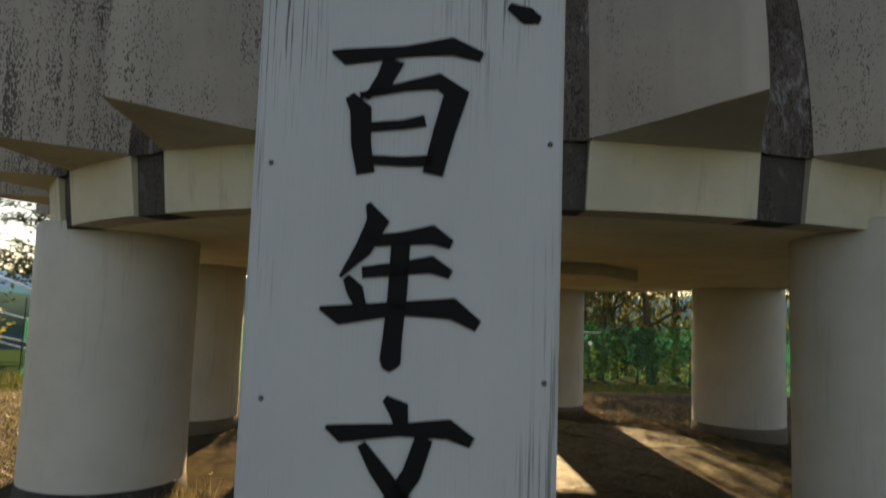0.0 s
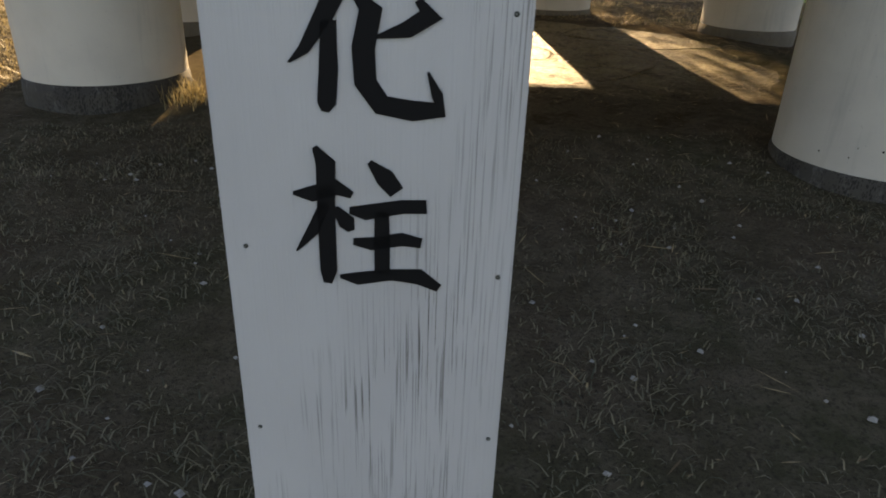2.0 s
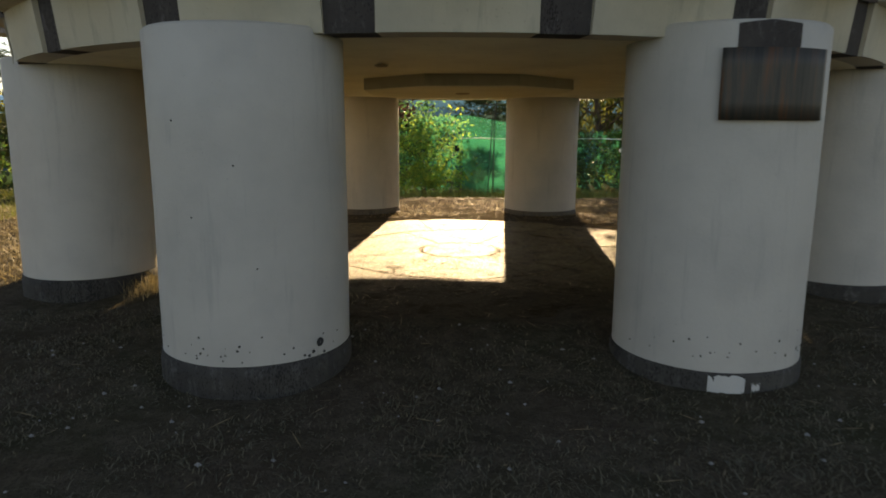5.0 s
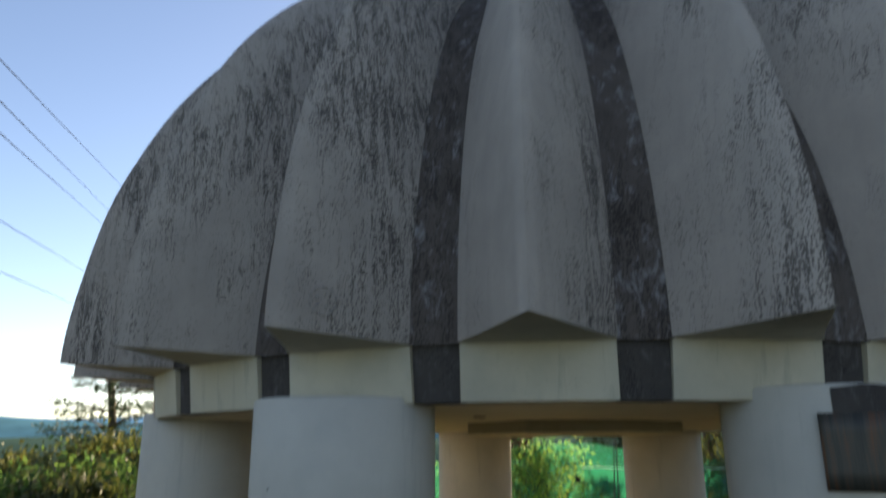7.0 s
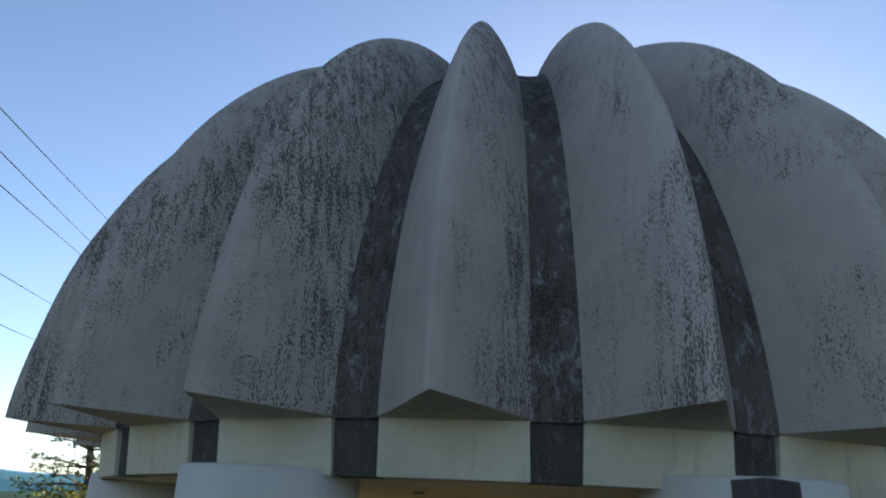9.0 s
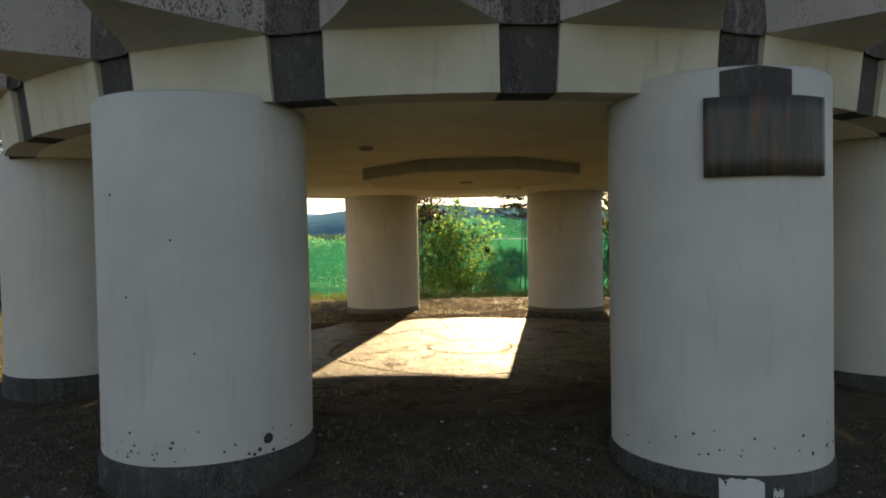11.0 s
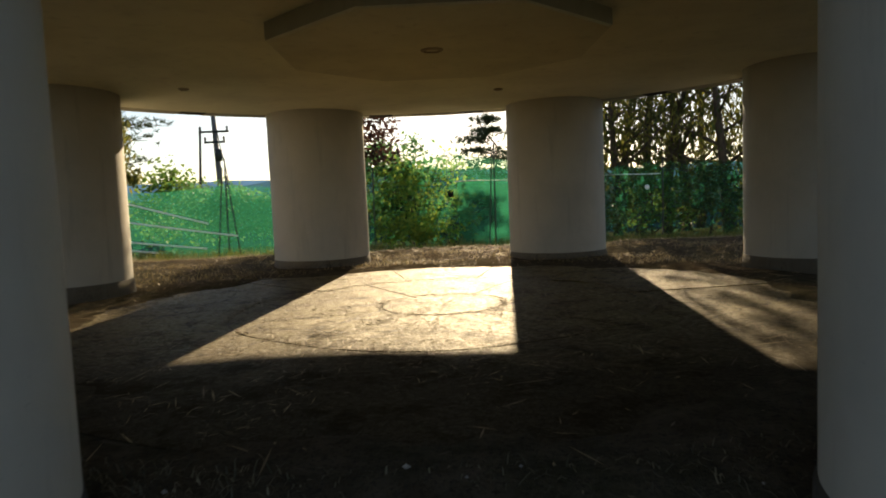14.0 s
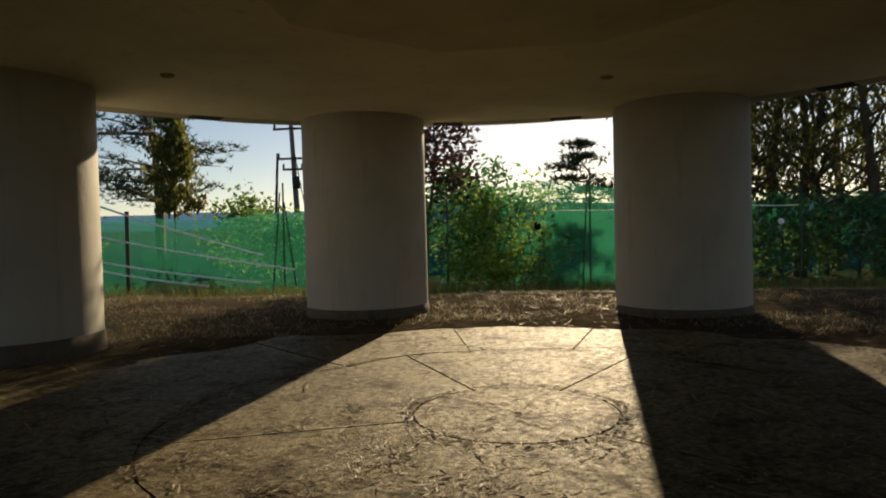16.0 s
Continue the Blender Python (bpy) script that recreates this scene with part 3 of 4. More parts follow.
# ---------------------------------------------------------------- floor of the pavilion
def build_floor():
    base = new("floor", mesh_of("floor", *lathe([(3.05, -0.10), (3.05, -0.007), (0.01, -0.007)], 90), mat("joint_earth", (0.075, 0.055, 0.03), 0.95)))
    tagged(base, "cracked old concrete floor under the dome", "floor", kind="structure")
    rnd = random.Random(5)
    gap = 0.006
    plan = [(0.0, 0.46, (0,)), (0.46, 1.55, (62, 118, 200, 318)), (1.55, 3.04, (8, 48, 77, 102, 136, 208, 312))]
    for r0, r1, joints in plan:
        cnt = len(joints)
        cuts = [radians(c) for c in joints]
        for c in range(cnt):
            w0, w1 = (0, 2 * math.pi) if cnt == 1 else (cuts[c], cuts[(c + 1) % cnt] + (2 * math.pi if c == cnt - 1 else 0))
            seg = 40 if cnt == 1 else 14
            lift = rnd.uniform(-0.003, 0.003) + (0.003 if cnt == 1 else 0)
            vs, fs = [], []
            ring_out = []
            for j in range(seg + (0 if cnt == 1 else 1)):
                w = w0 + (w1 - w0) * j / seg
                g = 0 if cnt == 1 else gap / r1 * (1 if j == 0 else -1 if j == seg else 0)
                wob = 0 if cnt == 1 else 0.10 * noise.noise(Vector((w * 2.3, r1 * 3, 1)))
                ring_out.append(((r1 - gap + wob) * math.cos(w + g), (r1 - gap + wob) * math.sin(w + g)))
            ring_in = []
            if r0 > 0:
                for j in range(seg, -1, -1):
                    w = w0 + (w1 - w0) * j / seg
                    g = gap / r0 * (1 if j == 0 else -1 if j == seg else 0)
                    wob = 0.10 * noise.noise(Vector((w * 2.3, r0 * 3, 1))) if r0 > 0.5 else 0
                    ring_in.append(((r0 + gap * 0.6 + wob) * math.cos(w + g), (r0 + gap * 0.6 + wob) * math.sin(w + g)))
            loop = ring_out + ring_in
            n = len(loop)
            vs = [(x, y, lift) for x, y in loop] + [(x, y, -0.05) for x, y in loop]
            fs = [(i, n + i, n + (i + 1) % n, (i + 1) % n) for i in range(n)]
            me = mesh_of("slab", vs, fs + ([] if r0 > 0 else [tuple(range(n))]), SLAB)
            if r0 > 0:
                bm = bmesh.new()
                bm.from_mesh(me)
                bm.verts.ensure_lookup_table()
                for j in range(seg):
                    bm.faces.new([bm.verts[j], bm.verts[j + 1], bm.verts[n - 2 - j], bm.verts[n - 1 - j]])
                bm.to_mesh(me)
                bm.free()
            part("slab", me, base)


# ---------------------------------------------------------------- fence
FENCE = [(-9.1, 9.75), (-7.85, 9.85), (-4.6, 9.85), (-1.4, 9.9), (1.26, 9.85), (4.9, 9.7), (9.4, 8.5), (15.5, 5.4)]


def build_fence():
    fence = thing("net_fence", "green shade net fence with thin metal posts", "fence")
    vs, fs = [], []
    cols = []
    for k in range(len(FENCE) - 1):
        a, b = Vector(FENCE[k]), Vector(FENCE[k + 1])
        n = max(int((b - a).length / 0.25), 2)
        for i in range(n):
            t = i / n
            sag = 0.10 * math.sin(math.pi * t)
            p = a.lerp(b, t)
            top = 1.26 if p.x < -1.4 else 1.16 + 0.02 * math.sin(p.x * 2)
            if p.x > 2.5:
                top = 1.38
            cols.append((p.x, p.y + 0.05 * math.sin(p.x * 3.1), top - sag))
    rows = 8
    for x, y, top in cols:
        g = ground_z(x, y) - 0.02
        for j in range(rows):
            t = j / (rows - 1)
            vs.append((x, y + 0.03 * noise.noise(Vector((x * 1.5, t * 3, 0))), g + (top - g) * t))
    for i in range(len(cols) - 1):
        for j in range(rows - 1):
            a = i * rows + j
            fs.append((a, a + rows, a + rows + 1, a + 1))
    me = mesh_of("net", vs, fs, NET, True)
    me.materials.append(NET_DENSE)
    me.polygons.foreach_set("material_index", [1 if 0.35 < vs[f[0]][0] < 3.2 else 0 for f in fs])
    part("net", me, fence, None, "sunlit green woven net")
    tv, tf = [], []
    for i in range(25):
        x = -1.55 + 0.2 * i
        y = 10.05 + 0.04 * math.sin(x * 2.7)
        for j in range(6):
            tv.append((x, y + 0.04 * noise.noise(Vector((x * 1.3, j * 0.7, 4))), ground_z(x, y) + (1.62 + 0.10 * math.sin(x * 1.9 + 1) - ground_z(x, y)) * j / 5))
    for i in range(24):
        for j in range(5):
            a = i * 6 + j
            tf.append((a, a + 6, a + 7, a + 1))
    part("upper_net", mesh_of("upper_net", tv, tf, NET_THIN, True), fence, None, "thin see-through green net behind the first")
    for x, y in FENCE[:-1]:
        thick = 0.042 if x == -7.85 else 0.017
        top = {-7.85: 1.36, 1.26: 1.92, -4.6: 1.82}.get(x, 1.5)
        part("post", mesh_of("post", *tube([(x, y - 0.05, ground_z(x, y) - 0.1), (x + 0.02, y - 0.05, top)], [thick, thick]), METAL), fence)
    for x, y, lean, top in ((1.11, 9.76, 0.12, 1.78), (-4.84, 9.76, 0.21, 1.64), (-4.32, 9.76, -0.23, 1.45)):
        part("prop", mesh_of("prop", *tube([(x, y, ground_z(x, y) - 0.1), (x + lean, y, top)], [0.016, 0.014]), METAL), fence)
    pts = [(0.40 + 0.25 * i, 9.80 - 0.004 * i, 1.12 + 0.01 * math.sin(i)) for i in range(19)]
    part("top_rope", mesh_of("top_rope", *tube(pts, [0.012] * len(pts), 5), STEEL), fence, None, "pale rope along the net's top edge")
    for (x0, z0), (x1, z1) in (((-10.8, 2.40), (-4.99, 0.43)), ((-10.8, 1.45), (-4.36, 0.14)), ((-10.8, 0.87), (-5.06, -0.11)), ((-10.2, 0.64), (-6.12, -0.16))):
        n = 14
        pts = [(x0 + (x1 - x0) * i / n, 9.72, z0 + (z1 - z0) * i / n - 0.10 * math.sin(math.pi * i / n)) for i in range(n + 1)]
        part("wire", mesh_of("wire", *tube(pts, [0.021] * (n + 1), 5), STEEL), fence, None, "pale slack wire")
    me = box_mesh("tag", 0.12, 0.02, 0.15, INK, 0.006)
    part("reflector", mesh_of("reflector", *lathe([(0.055, 0.0), (0.055, 0.006), (0.045, 0.010), (0.005, 0.012)], 18), STEEL), fence, pose(4.55, 9.58, 0.83, 90), "small pale round reflector on the net")
    part("tag", me, fence, pose(0.305, 9.80, 0.785), "small black tag on the net")


build_fence()


# ---------------------------------------------------------------- memorial post
POST_AT, POST_TURN, POST_W = (-1.816, -6.805), -13.52, 0.25
CHAR_TOP = 1.722


def brush(strokes, scale, at):
    """Brush strokes as raised ribbons; a stroke is a row of (x, z, width)."""
    pieces = []
    for st in strokes:
        st = [(x, z, 1.2 * w) for x, z, w in st]
        vs, fs = [], []
        n = len(st)
        for lay in (0.0, -0.0016):
            for i, (x, z, w) in enumerate(st):
                a, b = st[max(i - 1, 0)], st[min(i + 1, n - 1)]
                d = Vector((b[0] - a[0], b[1] - a[1])).normalized()
                for s in (1, -1):
                    vs.append((at[0] + scale[0] * (x - d.y * w * s), lay, at[1] + scale[1] * (z + d.x * w * s)))
        m = 2 * n
        for i in range(n - 1):
            a = 2 * i
            fs += [(m + a, m + a + 1, m + a + 3, m + a + 2), (a, a + 2, m + a + 2, m + a), (a + 1, m + a + 1, m + a + 3, a + 3)]
        fs += [(0, m, m + 1, 1), (m - 2, m - 1, 2 * m - 1, 2 * m - 2)]
        pieces.append((vs, fs))
    return merge(pieces)


HUNDRED = [
    [(0.0, 0.93, 0.01), (0.09, 0.89, 0.05), (0.5, 0.93, 0.035), (0.8, 0.97, 0.055), (1.0, 0.89, 0.03)],
    [(0.42, 0.87, 0.06), (0.36, 0.72, 0.05), (0.24, 0.58, 0.015)],
    [(0.13, 0.60, 0.03), (0.21, 0.50, 0.06), (0.22, 0.25, 0.055), (0.26, 0.03, 0.05)],
    [(0.2, 0.60, 0.02), (0.5, 0.67, 0.03), (0.72, 0.71, 0.05), (0.84, 0.62, 0.07), (0.77, 0.35, 0.06), (0.70, 0.03, 0.055)],
    [(0.28, 0.37, 0.03), (0.5, 0.39, 0.03), (0.64, 0.42, 0.035)],
    [(0.28, 0.13, 0.03), (0.5, 0.12, 0.03), (0.7, 0.13, 0.035)],
]
YEAR = [
    [(0.28, 1.0, 0.015), (0.35, 0.90, 0.06), (0.26, 0.72, 0.045), (0.12, 0.55, 0.008)],
    [(0.28, 0.77, 0.03), (0.5, 0.79, 0.035), (0.7, 0.82, 0.05), (0.82, 0.76, 0.025)],
    [(0.26, 0.58, 0.03), (0.5, 0.61, 0.035), (0.7, 0.64, 0.045), (0.82, 0.58, 0.025)],
    [(0.16, 0.55, 0.02), (0.22, 0.47, 0.045), (0.26, 0.38, 0.03)],
    [(0.0, 0.36, 0.01), (0.12, 0.32, 0.05), (0.5, 0.37, 0.035), (0.84, 0.38, 0.055), (1.0, 0.28, 0.03)],
    [(0.50, 0.80, 0.05), (0.49, 0.45, 0.05), (0.47, 0.2, 0.05), (0.46, 0.05, 0.055), (0.44, 0.0, 0.02)],
]
WRITING = [
    [(0.40, 1.0, 0.02), (0.50, 0.93, 0.06), (0.52, 0.83, 0.04)],
    [(0.0, 0.80, 0.01), (0.10, 0.76, 0.05), (0.5, 0.80, 0.035), (0.84, 0.82, 0.055), (1.0, 0.74, 0.03)],
    [(0.68, 0.76, 0.05), (0.60, 0.52, 0.055), (0.42, 0.26, 0.05), (0.2, 0.14, 0.035), (0.0, 0.12, 0.006)],
    [(0.25, 0.70, 0.025), (0.36, 0.55, 0.045), (0.52, 0.36, 0.055), (0.70, 0.16, 0.07), (0.86, 0.04, 0.055), (0.97, 0.0, 0.008)],
]
CHANGE = [
    [(0.27, 1.0, 0.015), (0.35, 0.89, 0.06), (0.24, 0.66, 0.05), (0.10, 0.42, 0.03), (0.0, 0.33, 0.006)],
    [(0.26, 0.62, 0.04), (0.25, 0.3, 0.05), (0.23, 0.06, 0.05), (0.22, 0.0, 0.02)],
    [(0.42, 0.80, 0.02), (0.52, 0.70, 0.06), (0.47, 0.45, 0.06), (0.48, 0.22, 0.06), (0.58, 0.07, 0.06), (0.78, 0.04, 0.06), (0.95, 0.06, 0.05), (0.93, 0.16, 0.03), (0.87, 0.31, 0.006)],
    [(0.80, 0.77, 0.02), (0.88, 0.68, 0.06), (0.74, 0.58, 0.045), (0.54, 0.52, 0.008)],
]
PILLAR = [
    [(0.16, 1.0, 0.015), (0.23, 0.90, 0.055), (0.22, 0.5, 0.05), (0.22, 0.1, 0.05), (0.21, 0.0, 0.025)],
    [(0.0, 0.67, 0.01), (0.12, 0.67, 0.045), (0.30, 0.73, 0.045), (0.40, 0.68, 0.02)],
    [(0.22, 0.62, 0.03), (0.12, 0.40, 0.035), (0.0, 0.24, 0.006)],
    [(0.28, 0.58, 0.02), (0.36, 0.48, 0.05), (0.39, 0.42, 0.02)],
    [(0.52, 0.92, 0.015), (0.62, 0.82, 0.055), (0.70, 0.72, 0.045)],
    [(0.38, 0.57, 0.02), (0.48, 0.56, 0.045), (0.74, 0.62, 0.04), (0.90, 0.63, 0.04)],
    [(0.40, 0.34, 0.02), (0.52, 0.33, 0.04), (0.74, 0.38, 0.04), (0.87, 0.36, 0.03)],
    [(0.60, 0.58, 0.04), (0.60, 0.34, 0.045), (0.60, 0.10, 0.045)],
    [(0.30, 0.06, 0.01), (0.42, 0.05, 0.04), (0.66, 0.10, 0.035), (0.86, 0.10, 0.05), (1.0, 0.02, 0.025)],
]


def build_post():
    m = Matrix.Translation((*POST_AT, 0)) @ Matrix.Rotation(radians(POST_TURN), 4, "Z")
    post = thing("memorial_post", "white painted square wooden post with black brush lettering", "post")
    post.matrix_basis = m
    w = POST_W / 2
    board = 0.018
    core = box_mesh("core", POST_W - 2 * board - 0.004, POST_W - 2 * board - 0.004, 2.60, WOOD, 0)
    part("core", core, post, pose(0, 0, -0.25))
    face = box_mesh("board", POST_W, board, 2.62, WOOD, 0.0025)
    side = box_mesh("board", POST_W - 2 * board - 0.002, board, 2.62, WOOD, 0.0025)
    part("board", face, post, pose(0, -w + board / 2, -0.25))
    part("board", face, post, pose(0, w - board / 2, -0.25))
    part("board", side, post, pose(w - board / 2, 0, -0.25, 0, 0, 90))
    part("board", side, post, pose(-w + board / 2, 0, -0.25, 0, 0, 90))
    cap = mesh_of("cap", [(-w - .01, -w - .01, 2.37), (w + .01, -w - .01, 2.37), (w + .01, w + .01, 2.37), (-w - .01, w + .01, 2.37), (0, 0, 2.46)], [(0, 1, 4), (1, 2, 4), (2, 3, 4), (3, 0, 4), (3, 2, 1, 0)], WOOD)
    part("cap", cap, post)
    for i, (glyph, u0, u1, low, high) in enumerate(((HUNDRED, -0.0629, 0.0594, 1.610, 1.722), (YEAR, -0.0630, 0.0625, 1.458, 1.589), (WRITING, -0.0535, 0.0603, 1.319, 1.437), (CHANGE, -0.0570, 0.0654, 1.191, 1.302), (PILLAR, -0.0602, 0.0631, 1.039, 1.162))):
        v, f = brush(glyph, (u1 - u0, high - low), (u0, low))
        part("letter", mesh_of("letter", v, f, INK), post, pose(0, -w - 0.0004, 0), "black brush-painted character" if i == 0 else "")
    v, f = brush([[(0.4, 0.1, 0.02), (0.52, 0.03, 0.05), (0.6, 0.0, 0.02)]], (0.125, 0.12), (0.03, CHAR_TOP + 0.018))
    part("letter", mesh_of("letter", v, f, INK), post, pose(0, -w - 0.0004, 0))
    # smaller writing on the side board
    for i, ch in enumerate("補修建之"):
        cu = bpy.data.curves.new("side_letter", "FONT")
        cu.body, cu.size, cu.extrude, cu.offset = ch, 0.076, 0.0006, 0.0016
        cu.align_x, cu.align_y = "CENTER", "CENTER"
        cu.materials.append(INK)
        part("side_letter", cu, post, pose(w + 0.0006, -0.045, SIDE_TOP - 0.1125 * i, 90, 0, 90))
    v, f = brush([[(0.1, 0.9, 0.03), (0.5, 0.62, 0.05), (0.55, 0.3, 0.05), (0.2, 0.05, 0.03)]], (0.05, 0.06), (-0.07, 0))
    part("side_letter", mesh_of("side_letter", v, f, INK), post, Matrix.Translation((w + 0.0006, 0, SIDE_TOP - 0.1125 * 4 + 0.01)) @ Matrix.Rotation(radians(90), 4, "Z"))
    for dz in (0.0, 0.045, 0.077, 0.115):
        part("side_stroke", box_mesh("side_stroke", 0.046, 0.0012, 0.013, INK, 0.0004), post, pose(w + 0.0008, 0.082, SIDE_TOP + 0.10 - dz, 0, 0, 90))
    nail = mesh_of("nail", *lathe([(0.0022, 0.0), (0.0022, 0.0008), (0.0005, 0.0014)], 8), METAL)
    rnd = random.Random(3)
    for i in range(8):
        for u in (-0.108, 0.112):
            part("nail", nail, post, pose(u + rnd.uniform(-.004, .004), -w - 0.0002, 0.5 + 0.19 * i + rnd.uniform(-.02, .02), 90, 0, 0))


SIDE_TOP = 1.505
build_post()


# ---------------------------------------------------------------- plants
def leaf_cloud(rnd, centres, per, spread, size, long=1.6, droop=0.0):
    """Many small leaf blades scattered in clumps."""
    vs, fs = [], []
    for c, s in centres:
        for _ in range(int(per * s)):
            d = Vector((rnd.gauss(0, 1), rnd.gauss(0, 1), rnd.gauss(0, 0.8)))
            p = Vector(c) + d * spread * s * 0.5
            u = Vector((rnd.uniform(-1, 1), rnd.uniform(-1, 1), rnd.uniform(-1, 0.4) - droop)).normalized()
            n = Vector((rnd.uniform(-1, 1), rnd.uniform(-1, 1), rnd.uniform(-1, 1)))
            w = u.cross(n).normalized()
            k = size * rnd.uniform(0.6, 1.3)
            o = len(vs)
            vs += [p - u * k * long * 0.5, p + w * k * 0.42, p + u * k * long * 0.5, p - w * k * 0.42]
            fs.append((o, o + 1, o + 2, o + 3))
    return vs, fs


def limbs(rnd, base, height, radius, count, spread, lean=(0, 0), low=0.35):
    """Trunk with limbs; returns the mesh pieces and the limb tips."""
    top = Vector(base) + Vector((lean[0], lean[1], height))
    trunk = [Vector(base).lerp(top, t) + Vector((rnd.uniform(-1, 1), rnd.uniform(-1, 1), 0)) * radius * 0.8 * (1 if 0 < t < 1 else 0) for t in (0, 0.2, 0.4, 0.6, 0.8, 1)]
    pieces = [tube(trunk, [radius * (1 - 0.85 * t) for t in (0, 0.2, 0.4, 0.6, 0.8, 1)], 9)]
    tips = []
    for i in range(count):
        t = low + (1 - low) * (i + rnd.random() * 0.6) / count
        k = min(int(t * 5), 4)
        a = trunk[k].lerp(trunk[k + 1], t * 5 - k)
        w = i * 2.4 + rnd.uniform(-0.5, 0.5)
        ln = spread * (1.15 - 0.65 * t) * rnd.uniform(0.7, 1.2)
        b = a + Vector((math.cos(w) * ln * 0.55, math.sin(w) * ln * 0.55, ln * 0.30))
        c = a + Vector((math.cos(w) * ln, math.sin(w) * ln, ln * rnd.uniform(0.3, 0.7)))
        rr = radius * (1 - 0.8 * t) * 0.45
        pieces.append(tube([a, b, c], [rr, rr * 0.6, rr * 0.2], 5))
        for f in (0.45, 0.7, 0.9, 1.0):
            tips.append(((b if f < 0.6 else b.lerp(c, f)), 0.6 + 0.5 * rnd.random()))
            side = Vector((rnd.uniform(-1, 1), rnd.uniform(-1, 1), rnd.uniform(-0.3, 0.8))) * ln * 0.35
            tips.append((a.lerp(c, f) + side, 0.5 + 0.5 * rnd.random()))
            pieces.append(tube([a.lerp(c, f), a.lerp(c, f) + side], [rr * 0.3, rr * 0.1], 4))
    tips.append((trunk[-1], 0.8))
    return pieces, tips


def tree(name, label, seed, at, height, radius, spread, count, leaf, per, size, lean=(0, 0), low=0.35, clump=0.6, droop=0.0, long=1.6):
    rnd = random.Random(seed)
    at = (at[0], at[1], ground_z(at[0], at[1]) - 0.05)
    t = thing(name, label, "tree" if name.endswith("tree") else "shrub", at)
    pieces, tips = limbs(rnd, (0, 0, 0), height, radius, count, spread, lean, low)
    part("trunk", mesh_of("trunk", *merge(pieces), BARK, True), t)
    part("crown", mesh_of("crown", *leaf_cloud(rnd, tips, per, clump, size, long, droop), leaf), t)
    return t


def pine(label, seed, at, height, radius, spread, tiers, low=0.3):
    """Pine with flat tiers of needle tufts."""
    rnd = random.Random(seed)
    at = (at[0], at[1], ground_z(at[0], at[1]) - 0.05)
    t = thing("pine_tree", label, "tree", at)
    trunk = [(rnd.uniform(-.12, .12) * k, rnd.uniform(-.12, .12) * k, height * k / 5) for k in range(6)]
    pieces = [tube(trunk, [radius * (1 - 0.8 * k / 5) for k in range(6)], 9)]
    vs, fs = [], []
    for i in range(tiers):
        f = low + (1 - low) * i / (tiers - 1)
        z = height * f
        ln0 = spread * (1.1 - 0.85 * (f - low) / (1 - low))
        for b in range(5):
            w = rnd.uniform(0, 6.28)
            ln = ln0 * rnd.uniform(0.55, 1.15)
            a, c = Vector((0, 0, z)), Vector((math.cos(w) * ln, math.sin(w) * ln, z + ln * rnd.uniform(-0.08, 0.22)))
            pieces.append(tube([a, a.lerp(c, 0.5) + Vector((0, 0, 0.08)), c], [radius * 0.22, radius * 0.13, radius * 0.04], 5))
            for _ in range(int(10 + 10 * ln)):
                p = a.lerp(c, rnd.uniform(0.3, 1.05)) + Vector((rnd.gauss(0, 0.28), rnd.gauss(0, 0.28), rnd.gauss(0.08, 0.09))) * (0.5 + 0.25 * ln)
                for _ in range(9):
                    u = Vector((rnd.gauss(0, 1), rnd.gauss(0, 1), rnd.gauss(0.5, 0.6))).normalized() * rnd.uniform(0.14, 0.26)
                    s = u.cross(Vector((rnd.gauss(0, 1), rnd.gauss(0, 1), rnd.gauss(0, 1)))).normalized() * 0.016
                    o = len(vs)
                    vs += [p - s, p + s, p + u]
                    fs.append((o, o + 1, o + 2))
    part("trunk", mesh_of("trunk", *merge(pieces), BARK, True), t)
    part("crown", mesh_of("crown", vs, fs, NEEDLE), t)
    return t


